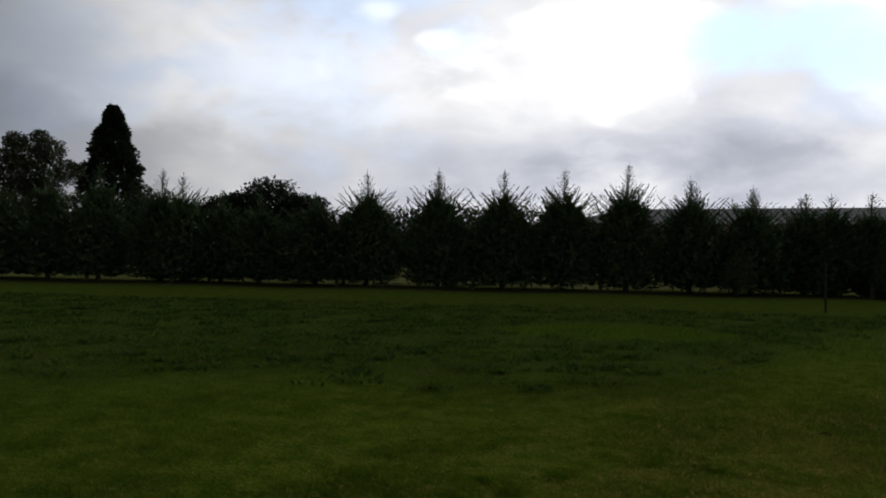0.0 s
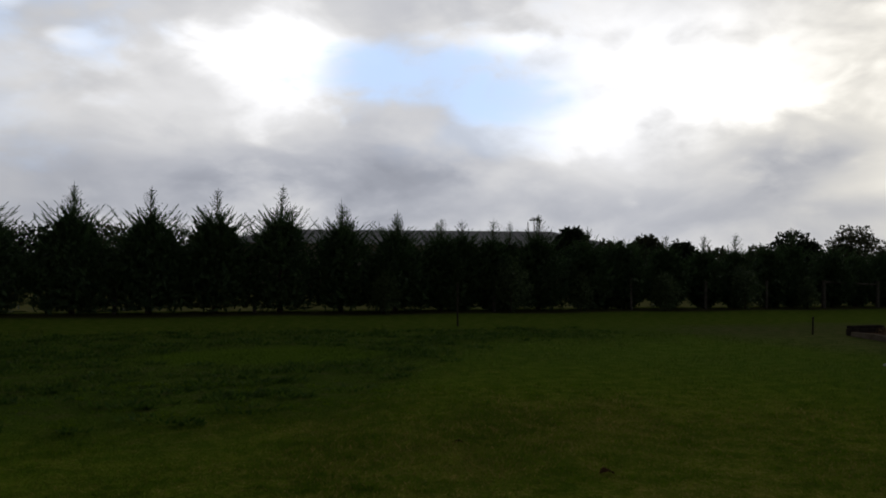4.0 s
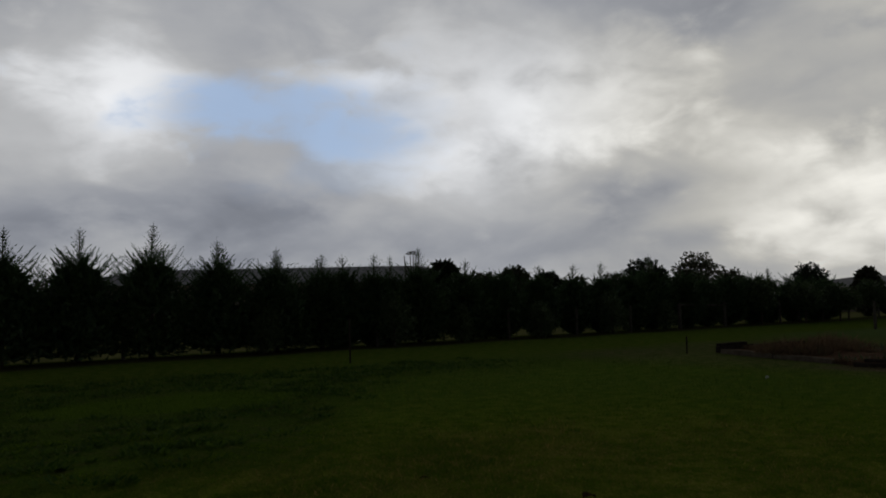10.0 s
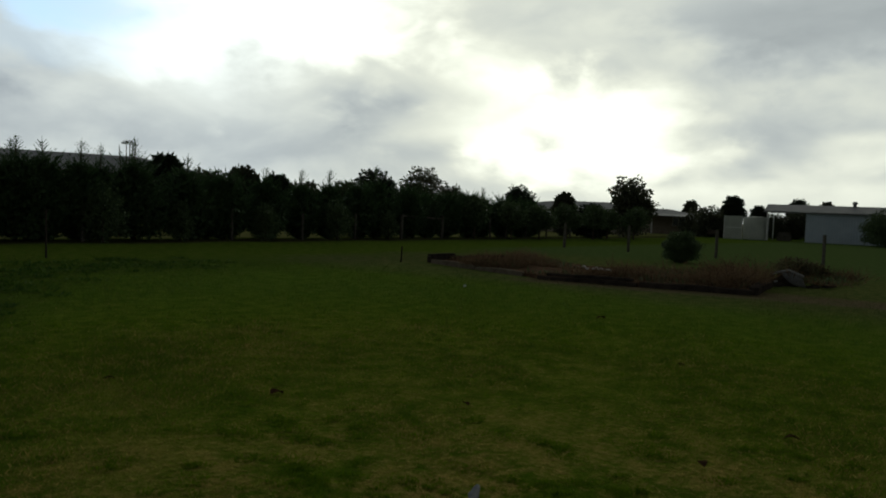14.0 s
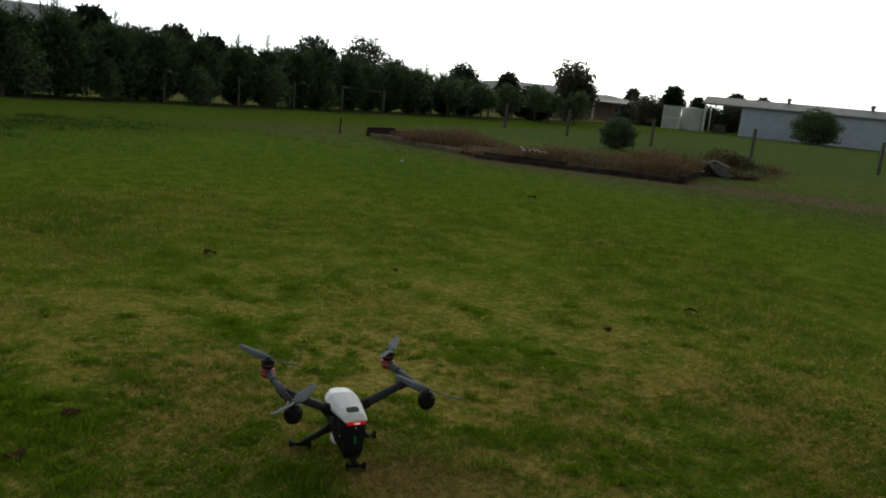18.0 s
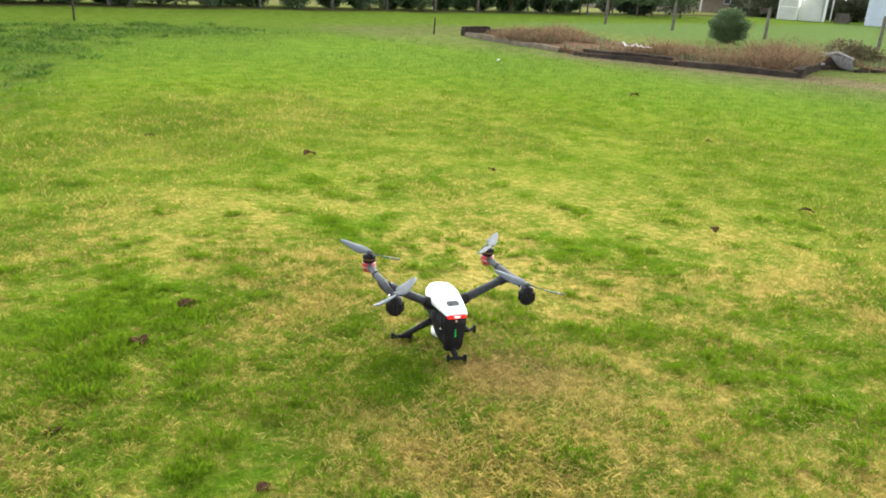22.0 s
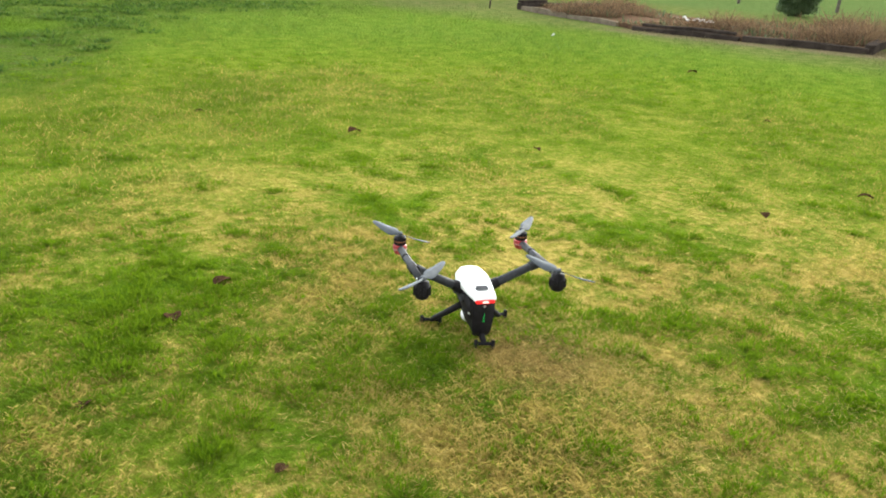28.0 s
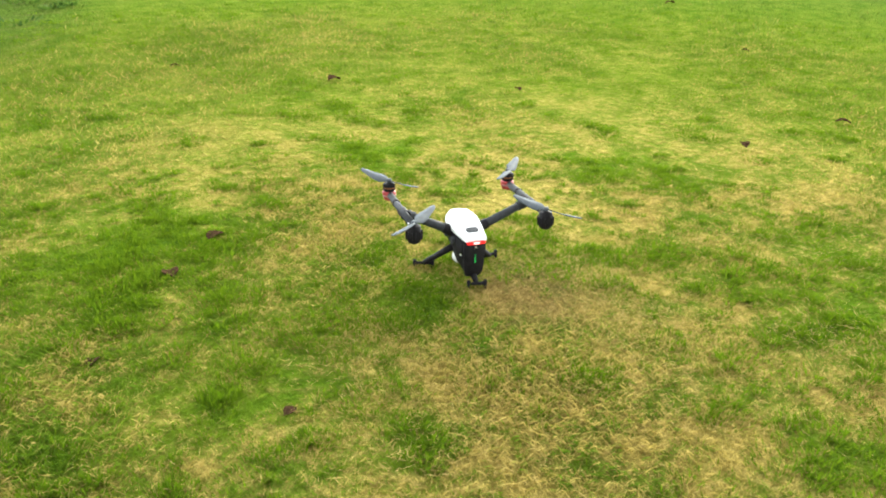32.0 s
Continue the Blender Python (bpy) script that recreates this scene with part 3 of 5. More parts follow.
def leaf_quads(base, way, length, width, flat, rnd):
    """Pointed leaves: n base points, directions, lengths, widths and a side direction."""
    side = np.cross(way, flat)
    side /= np.linalg.norm(side, axis=1, keepdims=True) + 1e-9
    c = np.empty((len(base), 4, 3), np.float32)
    c[:, 0] = base
    c[:, 1] = base + way * length[:, None] * 0.45 + side * width[:, None] * 0.5
    c[:, 2] = base + way * length[:, None]
    c[:, 3] = base + way * length[:, None] * 0.45 - side * width[:, None] * 0.5
    return c


clumps = new("grass_clumps", quads("grass_clumps", np.concatenate([
    tufts(230, 0.9, 3.4, -5, 95, 300, 0.06, 0.19),
    tufts(130, 3.4, 5.8, -5, 95, 220, 0.06, 0.18),
    tufts(900, 0.9, 4.5, -5, 95, 40, 0.02, 0.06),
    tufts(700, 5.5, 11.0, -30, 80, 60, 0.06, 0.18),
    lush(70, 170),
]), TUFT))
tagged(clumps, "brighter green tufts of longer grass in the lawn", "grass", kind="stuff")
grass = new("grass", quads("grass", np.concatenate([
    blades(360000, 0.9, 4.6, -5, 95, 0.018, 0.0021, 1.2),
    blades(30000, 2.6, 4.6, -45, -5, 0.034, 0.007, 0.9),
    blades(200000, 4.6, 9.5, -50, 95, 0.024, 0.0055, 0.9),
    blades(70000, 9.5, 20.0, -45, 95, 0.040, 0.016, 0.8),
]), BLADE))
tagged(grass, "short green lawn grass mixed with dry straw-coloured blades", "grass", kind="stuff")


# dry strands lying on the worn part of the lawn
n = 22000
x, y = rng.normal(2.4, 0.9, n), rng.normal(1.2, 0.7, n)
keep = (np.hypot(x, y) > 0.9) & (lumps(x * 2.2, y * 2.2, 17) + rng.normal(0, 0.4, n) > -0.1)
x, y = x[keep], y[keep]
n, a = len(x), rng.uniform(0, 6.283, len(x))
base = np.stack([x, y, 0.02 * np.sin(x * 0.9 + 1.0) * np.sin(y * 0.7) + rng.uniform(0.0, 0.014, n)], 1)
way = unit(np.stack([np.cos(a), np.sin(a), rng.uniform(-0.1, 0.5, n)], 1))
litter = new("straw_litter", quads("straw_litter", leaf_quads(base, way, rng.uniform(0.015, 0.05, n), rng.uniform(0.0014, 0.0028, n), rng.normal(0, 0.3, (n, 3)) + [0, 0, 1], rng), STRAW))
tagged(litter, "pale dry grass strands lying on the worn lawn", "grass litter", kind="stuff")


# ---- trees ----
def frond(r, line, twig, leaf, lift=0.0, pairs=None):
    """A feathery spray along a curved line: twigs to both sides, each with a few overlapping scale leaves."""
    n = pairs or max(5, int(len(line)))
    s = np.linspace(0.12, 1.0, n)
    at = np.stack([np.interp(s, np.linspace(0, 1, len(line)), line[:, k]) for k in range(3)], 1)
    head = unit(np.gradient(at, axis=0))
    fan = unit(np.cross(head, unit(np.array([[0.0, 0.0, 1.0]]) + r.normal(0, 0.35, (1, 3)))))
    out = []
    for sign in (-1, 1):
        way = unit(head * 0.95 + fan * sign * r.uniform(0.55, 0.95, (n, 1)) + np.array([0, 0, lift]) + r.normal(0, 0.12, (n, 3)))
        size = twig * (1.12 - 0.86 * s) * r.uniform(0.75, 1.2, n)
        flat = np.cross(head, fan) + r.normal(0, 0.35, (n, 3))
        for a, b in ((0.0, 0.62), (0.42, 0.62)):
            ln = size * b
            wv = unit(way + r.normal(0, 0.16, (n, 3)) + np.array([0, 0, 0.12 * a]))
            out.append(leaf_quads(at + way * (size * a)[:, None], wv, ln, np.minimum(leaf, ln * 0.34), flat, r))
    out.append(leaf_quads(at, unit(head + r.normal(0, 0.1, (n, 3))), np.full(n, twig * 0.75), np.full(n, leaf * 0.8), fan + r.normal(0, 0.5, (n, 3)), r))
    return out


def cypress_mesh(seed, tall, wide, bare, tips, ragged, full=1.1, body=0.80, foot=0.8):
    """A young cypress: feathery fronds that sweep up and out round a trunk, with one or more spiky leaders."""
    r = np.random.default_rng(seed)
    out = []
    top = tall * body
    branches = 125
    for i in range(branches):
        f = (i + r.random()) / branches
        h = bare + (top - bare) * f
        env = wide * (foot + (1 - foot) * math.sin(min(1, f / 0.32) * 1.57)) * (1.0 if f < 0.42 else 0.20 + 0.80 * ((1 - f) / 0.58) ** full)
        env *= r.uniform(0.72, 1.02 + ragged * (0.55 if f > 0.4 else 0.25))
        az = i * 2.4 + r.uniform(-0.5, 0.5)
        rise = -0.10 + 1.15 * f**0.8 + r.uniform(-0.14, 0.2)
        n = max(7, int(15 * env / wide) + 3)
        s = np.linspace(0.05, 1, n)
        bow = r.uniform(0.05, 0.3)
        line = np.stack([np.cos(az) * env * s, np.sin(az) * env * s, h + env * (rise * 0.7 * s + bow * s**2.5)], 1)
        line[:, 2] = np.maximum(line[:, 2], bare * 0.55)
        out += frond(r, line, (0.34 if f < 0.55 else 0.25) * r.uniform(0.8, 1.2), 0.055 if f < 0.55 else 0.036, 0.12)
    # plumes that break the outline, nodding at the tip
    for k in range(17):
        f = r.uniform(0.45, 0.95)
        h, az = bare + (top - bare) * f, r.uniform(0, 6.283)
        env = wide * (1.16 - 0.84 * f) * r.uniform(0.65, 1.08)
        s = np.linspace(0.1, 1, 20)
        up = r.uniform(0.45, 0.85)
        sway = az + r.uniform(-0.5, 0.5) * s**2
        line = np.stack([np.cos(sway) * env * s, np.sin(sway) * env * s, h + env * (0.28 * s + up * s**2.2)], 1)
        out += frond(r, line, 0.28, 0.062, 0.45)
    for k in range(tips):
        bx, by = (0, 0) if k == 0 else r.uniform(-0.32, 0.32, 2)
        tip = tall * (1.0 if k == 0 else r.uniform(0.88, 0.97))
        low = tip - tall * 0.30
        lean = r.uniform(-0.05, 0.05, 2)
        hh = low
        while hh < tip - 0.05:
            g = (tip - hh) / (tall * 0.30)
            for a in r.uniform(0, 6.283) + np.arange(3) * 2.1:
                ln = 0.06 + 0.36 * g**0.9 * r.uniform(0.35, 1.2)
                s = np.linspace(0, 1, 5)
                q = hh - low
                line = np.stack([bx + lean[0] * q + np.cos(a) * ln * s, by + lean[1] * q + np.sin(a) * ln * s, hh + ln * (0.55 * s + 0.35 * s**2)], 1)
                out += frond(r, line, 0.07 + 0.13 * g, 0.026 + 0.024 * g, 0.25, 4)
            hh += 0.075 + 0.05 * g
        z = np.linspace(low, tip, 14)
        stem = np.stack([bx + lean[0] * (z - low), by + lean[1] * (z - low), z], 1)
        out.append(leaf_quads(stem, np.tile([0.0, 0.0, 1.0], (14, 1)), np.full(14, 0.16), np.full(14, 0.03), r.normal(0, 1, (14, 3)), r))
    n = 4200
    f = r.random(n) * 0.88
    env = wide * 0.86 * np.where(f < 0.42, foot + (1 - foot) * np.sin(np.minimum(1, f / 0.32) * 1.57), 0.02 + 0.98 * ((1 - f) / 0.58) ** (full + 0.1))
    a, q = r.uniform(0, 6.283, n), np.sqrt(r.random(n))
    base = np.stack([np.cos(a) * q * env, np.sin(a) * q * env, bare + 0.05 + (tall * (body + 0.04) - bare) * f], 1)
    ln = r.uniform(0.14, 0.30, n)
    out.append(leaf_quads(base, unit(r.normal(0, 1, (n, 3)) + [0, 0, 0.5]), ln, ln * 0.36, r.normal(0, 1, (n, 3)), r))
    return quads("crown", np.concatenate(out), CYPRESS)


def trunk_bm(points, sides=8):
    """A tapered stem through (x, y, z, radius) rows."""
    bm = bmesh.new()
    for p, q in zip(points, points[1:]):
        tube(bm, p[:3], q[:3], p[3], q[3], sides)
    return bm


def cypress(m, seed, tall, wide, bare, tips=1, ragged=0.25, full=1.1, body=0.74, foot=0.78):
    t = thing("cypress_tree", m, "dark green young cypress with spiky top in the windbreak row", "tree", "windbreak cypress row")
    part("trunk", trunk_bm([(0, 0, -0.05, 0.10), (0.01, 0, 0.5, 0.075), (0, 0.01, tall * 0.6, 0.04), (0, 0, tall * 0.97, 0.008)]), BARK, t)
    crown = new("crown", cypress_mesh(seed, tall, wide, bare, tips, ragged, full, body, foot))
    crown.parent = t
    return t


def bush_crown(seed, lobes, count, leaf, material, name="crown", hollow=0.3):
    """A crown of many leaves in several uneven lobes (x, y, z, rx, ry, rz)."""
    r = np.random.default_rng(seed)
    out = []
    share_of = np.array([l[3] * l[4] for l in lobes])
    share_of = share_of / share_of.sum()
    for l, s in zip(lobes, share_of):
        n = max(30, int(count * s))
        d = unit(r.normal(0, 1, (n, 3)))
        q = hollow + (1.06 - hollow) * r.random((n, 1)) ** 0.6
        clump = 1 + 0.16 * np.sin(d[:, :1] * 7 + seed) * np.sin(d[:, 1:2] * 6) + 0.12 * np.sin(d[:, 2:] * 9 + l[0])
        base = np.array(l[:3]) + d * q * clump * np.array(l[3:6])
        way = unit(d * 0.6 + r.normal(0, 0.7, (n, 3)))
        ln = leaf * r.uniform(0.6, 1.4, n)
        out.append(leaf_quads(base, way, ln, ln * r.uniform(0.45, 0.75, n), r.normal(0, 1, (n, 3)), r))
    return quads(name, np.concatenate(out), material)


def broad_tree(name, m, label, seed, lobes, count, leaf, material, trunk=0.18, group=""):
    t = thing(name, m, label, "tree", group)
    bm = bmesh.new()
    top = max(l[2] for l in lobes)
    fork = min(l[2] - l[5] * 0.6 for l in lobes)
    tube(bm, (0, 0, -0.1), (0, 0, max(0.4, fork)), trunk, trunk * 0.8, 8)
    for l in lobes[:6]:
        tube(bm, (0, 0, max(0.3, fork * 0.85)), (l[0], l[1], l[2]), trunk * 0.55, trunk * 0.15, 6)
    part("trunk", bm, BARK, t)
    crown = new("crown", bush_crown(seed, lobes, count, leaf, material))
    crown.parent = t
    return t


def row_y(x):
    return 26.07 + 0.057 * x


# the windbreak: place along the row, height, variant, width factor
sorts = [
    cypress(pose(-3.87, row_y(-3.9), 0, 0, 0, 20), 11, 3.85, 1.56, 0.12, 1, 0.35, 0.72),
    cypress(pose(-1.42, row_y(-1.4), 0, 0, 0, 75), 12, 3.96, 1.58, 0.10, 2, 0.35, 0.70),
    cypress(pose(0.78, row_y(0.8), 0, 0, 0, 140), 13, 3.96, 1.56, 0.12, 1, 0.4, 0.72),
    cypress(pose(4.98, row_y(5.0), 0, 0, 0, 200), 14, 4.27, 1.56, 0.10, 1, 0.38, 0.72),
    cypress(pose(7.15, row_y(7.2), 0, 0, 0, 260), 15, 3.85, 1.56, 0.14, 3, 0.35, 0.68),
    cypress(pose(-13.11, row_y(-13.1), 0, 0, 0, 10), 16, 3.91, 1.5, 0.14, 1, 0.12),
    cypress(pose(21.77, row_y(21.8), 0, 0, 0, 33), 17, 3.14, 1.18, 0.06, 1, 0.22, 0.62, 0.76, 0.3),
    cypress(pose(25.81, row_y(25.8), 0, 0, 0, 120), 18, 3.29, 1.15, 0.06, 1, 0.28, 0.7, 0.72, 0.3),
    cypress(pose(19.54, row_y(19.5), 0, 0, 0, 210), 19, 2.83, 1.3, 0.06, 2, 0.2, 0.5, 0.86, 0.3),
]
TALL = [3.85, 3.96, 3.96, 4.27, 3.85, 3.91, 3.14, 3.29, 2.83]
row = [
    (-20.82, 3.58, 5, 1.1), (-18.68, 3.48, 5, 1.1), (-16.75, 3.69, 5, 1.1), (-14.93, 3.79, 5, 1.0), (-10.97, 3.79, 3, 0.95), (-10.17, 3.64, 0, 0.9), (-8.93, 3.16, 5, 1.0), (-7.54, 3.06, 5, 1.0), (-5.61, 3.11, 4, 1.1), (2.85, 4.06, 2, 1.05),
    (9.17, 3.58, 4, 1.05), (11.04, 3.42, 1, 1.05), (11.95, 3.37, 6, 1.1), (13.13, 3.42, 7, 1.1), (14.04, 3.37, 7, 0.9), (15.33, 3.74, 3, 1.0), (17.53, 3.27, 6, 1.1), (18.72, 2.63, 8, 0.9),
    (23.84, 3.16, 7, 1.0), (27.87, 2.84, 8, 1.0), (29.61, 3.69, 7, 1.05), (31.89, 2.90, 8, 1.0), (33.96, 2.95, 6, 1.0), (36.03, 2.74, 8, 1.0), (38.10, 2.79, 8, 1.0),
    (40.28, 3.16, 7, 1.0), (42.45, 2.74, 8, 1.0), (44.63, 2.84, 6, 0.95), (46.81, 2.63, 8, 0.9),
]
for k, (x, tall, v, fat) in enumerate(row):
    s = tall / TALL[v]
    copy_thing(sorts[v], pose(x, row_y(x) + 0.2 * math.sin(k * 2.3), 0, 0, 0, k * 67) @ Matrix.Diagonal((fat, fat, s, 1)))

# low shrubs in front of the row
shrubs = [(16.6, 25.85, 1.43, 0.45), (20.8, 26.05, 1.48, 0.62), (25.1, 26.15, 1.84, 0.72), (28.9, 26.35, 1.38, 0.5), (13.4, 25.55, 1.94, 0.8), (8.4, 25.35, 1.43, 0.55)]
for k, (x, y, tall, wide) in enumerate(shrubs):
    s = broad_tree("shrub", pose(x, y, 0, 0, 0, k * 50), "grey-green rounded shrub in front of the cypress row", 40 + k,
                   [(0, 0, tall * 0.42, wide, wide, tall * 0.42), (0.06, 0.05, tall * 0.68, wide * 0.72, wide * 0.7, tall * 0.33)], 2600, 0.09, SHRUB, 0.04, "shrubs by the windbreak")
    s["category"] = "shrub"


# ---- fences ----
def post_mesh(tall, radius, seed):
    bm = bmesh.new()
    r = random.Random(seed)
    lean = (r.uniform(-0.02, 0.02), r.uniform(-0.02, 0.02))
    tube(bm, (0, 0, -0.15), (lean[0], lean[1], tall), radius, radius * 0.93, 9, 4)
    for v in bm.verts:
        v.co.x += r.uniform(-1, 1) * radius * 0.08
        v.co.y += r.uniform(-1, 1) * radius * 0.08
    return bm


fence = thing("paddock_fence", pose(0, 0, 0), "weathered timber posts of the paddock fence along the windbreak", "fence", kind="")
for k, x in enumerate((-18.1, -13.4, -9.2, -4.6, -0.2, 4.1, 8.6, 12.9, 19.3, 23.3, 26.9, 39.7, 41.7, 44.4, 47.5, 51.4, 56.9)):
    part("post", post_mesh(1.2 + 0.07 * (k % 3), 0.062, k), POST, fence).location = (x, row_y(x) + (-0.2 if x < 12 else -0.85), 0)
stay = thing("fence_strainer", pose(0, 0, 0), "two thick strainer posts joined by a timber rail", "fence")
for x in (30.6, 34.4):
    part("post", post_mesh(1.3, 0.095, int(x)), POST, stay).location = (x, row_y(x) - 0.85, 0)
bm = bmesh.new()
tube(bm, (30.6, row_y(30.6) - 0.85, 1.22), (34.4, row_y(34.4) - 0.85, 1.12), 0.05, 0.045, 8, 3)
part("rail", bm, POST, stay)

yard_fence = thing("yard_fence", pose(0, 0, 0), "row of grey timber posts across the grass behind the garden bed", "fence")
for k, (x, y) in enumerate(((33.8, 18.9), (34.0, 15.57), (34.0, 11.42), (33.8, 7.03), (33.8, 2.3), (32.4, -1.9))):
    part("post", post_mesh(1.25, 0.07, 30 + k), POST, yard_fence).location = (x, y, 0)

bm = bmesh.new()
box(bm, -0.03, 0.0, 0.03, 0.42, 1.03, 1.25, None, 0.008)
part("board", bm, SLEEPER, yard_fence, "small dark board nailed to a post").location = (34.0, 11.42, 0)

for k, (x, y, tall) in enumerate(((16.85, 14.95, 0.48), (8.62, 19.2, 1.2))):
    bm = bmesh.new()
    box(bm, -0.02, 0.02, -0.018, 0.018, -0.1, tall, pose(0, 0, 0, 3, -4, 20), 0.004)
    tagged(part("stake", bm, SLEEPER), "dark thin wooden stake standing in the grass", "stake", "stakes").location = (x, y, 0)

# round bush behind the garden bed
broad_tree("round_bush", pose(28.03, 10.77, 0), "dense round clipped green bush standing in the grass", 61,
           [(0, 0, 0.56, 0.66, 0.66, 0.54), (0.03, 0.03, 0.52, 0.62, 0.62, 0.52)], 19000, 0.055, SHRUB, 0.05)["category"] = "bush"

# ---- raised garden bed ----
BED = [(17.5, 14.3), (16.35, 10.4), (15.95, 9.75), (17.1, 5.05), (20.6, 5.6), (20.9, 13.9)]
bed = thing("garden_bed", pose(0, 0, 0), "raised garden bed edged with old timber sleepers, full of dead weeds", "garden bed")


def beam(name, a, b, wide, z0, z1, material, label=""):
    a, b = Vector((*a, 0)), Vector((*b, 0))
    bm = bmesh.new()
    turn = math.atan2(b.y - a.y, b.x - a.x)
    box(bm, 0, (b - a).length, -wide / 2, wide / 2, z0, z1, None, 0.012)
    bmesh.ops.subdivide_edges(bm, edges=[e for e in bm.edges if abs(e.verts[0].co.x - e.verts[1].co.x) > 0.3], cuts=5)
    for v in bm.verts:
        v.co.z += 0.012 * math.sin(v.co.x * 3.1 + a.x)
        v.co.y += 0.012 * math.sin(v.co.x * 2.3 + a.y)
    ob = part(name, bm, material, bed, label)
    ob.location, ob.rotation_euler = a, (0, 0, turn)
    return ob


bm = bmesh.new()
prism(bm, [(x * 0.995 + 0.09, y * 0.99 + 0.09) for x, y in BED[::-1]], -0.05, 0.10)
bmesh.ops.recalc_face_normals(bm, faces=bm.faces[:])
part("soil", bm, SOIL, bed)
beam("sleeper", BED[0], (16.9, 12.3), 0.12, -0.03, 0.13, PLANK, "pale weathered plank edging")
beam("sleeper", (16.88, 12.25), BED[1], 0.12, -0.03, 0.11, PLANK, "pale weathered plank edging")
beam("sleeper", BED[2], (16.5, 7.45), 0.2, -0.03, 0.10, SLEEPER)
beam("sleeper", (16.52, 7.4), BED[3], 0.2, -0.03, 0.13, SLEEPER)
beam("sleeper", (16.12, 9.6), (16.6, 7.6), 0.18, 0.105, 0.17, SLEEPER)
beam("sleeper", BED[3], (20.5, 5.6), 0.2, -0.03, 0.2, SLEEPER)
beam("sleeper", (17.55, 14.45), (20.8, 14.0), 0.2, -0.03, 0.2, SLEEPER)
beam("sleeper", (17.62, 14.5), (18.6, 14.36), 0.18, 0.205, 0.27, SLEEPER)

r = np.random.default_rng(8)
n = 30000
u, v = r.random(n), r.random(n)
x = 15.9 + 5.0 * u**1.15 + 0.6 * np.abs(v - 0.5)
y = 5.3 + 8.8 * v
keep = (x > 16.05 + 0.28 * np.abs(y - 9.75)) & (lumps(x * 0.9, y * 0.9, 3) > np.where(y > 8.6, 0.0, -0.75)) & ~((np.abs(y - 8.3) < 0.4) & (x < 16.9)) & ~((np.abs(y - 5.0) < 0.5) & (x > 18.6) & (x < 20.3))
x, y = np.append(x[keep], r.uniform(20.8, 24.5, 2600)), np.append(y[keep], r.normal(4.65, 0.32, 2600))
tall = (0.25 + 0.34 * np.clip(lumps(x * 0.55, y * 0.55, 9), -0.75, 1.5)) * np.where(y > 8.6, 0.55, 1.25) * np.where(x < 16.9 - 0.2 * (y - 9.0), 0.45, 1.1) * r.uniform(0.4, 1.5, len(x))
base = np.stack([x, y, 0 * x + 0.08], 1)
way = unit(np.stack([r.normal(0, 1.0, len(x)), r.normal(0, 1.0, len(x)), 1 + 0 * x], 1))
stalks = leaf_quads(base, way, np.clip(tall, 0.06, 0.8), r.uniform(0.006, 0.017, len(x)), r.normal(0, 1, (len(x), 3)), r)
m = len(x) // 2
twigs = leaf_quads(base[:m] + way[:m] * tall[:m, None] * 0.6, unit(r.normal(0, 1, (m, 3)) + [0, 0, 0.5]), r.uniform(0.05, 0.13, m), r.uniform(0.010, 0.028, m), r.normal(0, 1, (m, 3)), r)
dead = new("dead_weeds", quads("dead_weeds", np.concatenate([stalks, twigs]), DRYSTALK))
tagged(dead, "tangle of reddish-brown dead weeds growing in the garden bed", "weeds", kind="stuff")

# green weeds among the dead ones
k = r.random(len(x)) < 0.07
n = int(k.sum())
live = new("bed_weeds", quads("bed_weeds", leaf_quads(base[k], unit(r.normal(0, 0.6, (n, 3)) + [0, 0, 1]), r.uniform(0.10, 0.28, n), r.uniform(0.012, 0.03, n), r.normal(0, 1, (n, 3)), r), SHRUB))
tagged(live, "scattered live green weeds among dead stalks in the bed", "weeds", kind="stuff")
# a low brown bush behind the rubble
broad_tree("dry_bush", pose(24.2, 5.9, 0), "low half-dead olive-brown bush behind the rubble heap", 63,
           [(0, 0, 0.30, 0.55, 0.6, 0.28), (0.1, -0.5, 0.24, 0.5, 0.5, 0.22)], 3200, 0.07, DRYBUSH, 0.03)["category"] = "bush"


# rubble at the end of the bed
def heap(u, deep, z):
    """A place in the rubble heap: along it, away from the lawn, up."""
    u = 0.70 * u - 0.19
    return Vector((20.62 + 0.22 * u + 0.97 * deep, 4.98 - 0.97 * u + 0.22 * deep, z * 0.76))


iron = bmesh.new()
cols, rows_ = 44, 8
grid = []
for i in range(cols + 1):
    f = i / cols
    top, low = heap(-0.32 + 0.78 * f, 0.34 - 0.10 * f, 0.45 - 0.11 * f + 0.05 * math.sin(f * 3.1)), heap(0.08 + 0.50 * f, 0.02, 0.10 - 0.09 * math.sin(f * 1.57))
    ripple = 0.013 * math.sin(f * 11 * 2 * math.pi)
    grid.append([iron.verts.new(low.lerp(top, j / rows_) + Vector((-0.6 * ripple - 0.06 * math.sin(j / rows_ * 3.14), 0, 0.8 * ripple))) for j in range(rows_ + 1)])
for i in range(cols):
    for j in range(rows_):
        iron.faces.new((grid[i][j], grid[i + 1][j], grid[i + 1][j + 1], grid[i][j + 1]))
bmesh.ops.solidify(iron, geom=iron.faces[:], thickness=0.004)
sheet = part("corrugated_sheet", iron, RUSTY, smooth=True)
tagged(sheet, "bent sheet of grey corrugated iron leaning on the rubble", "metal sheet")


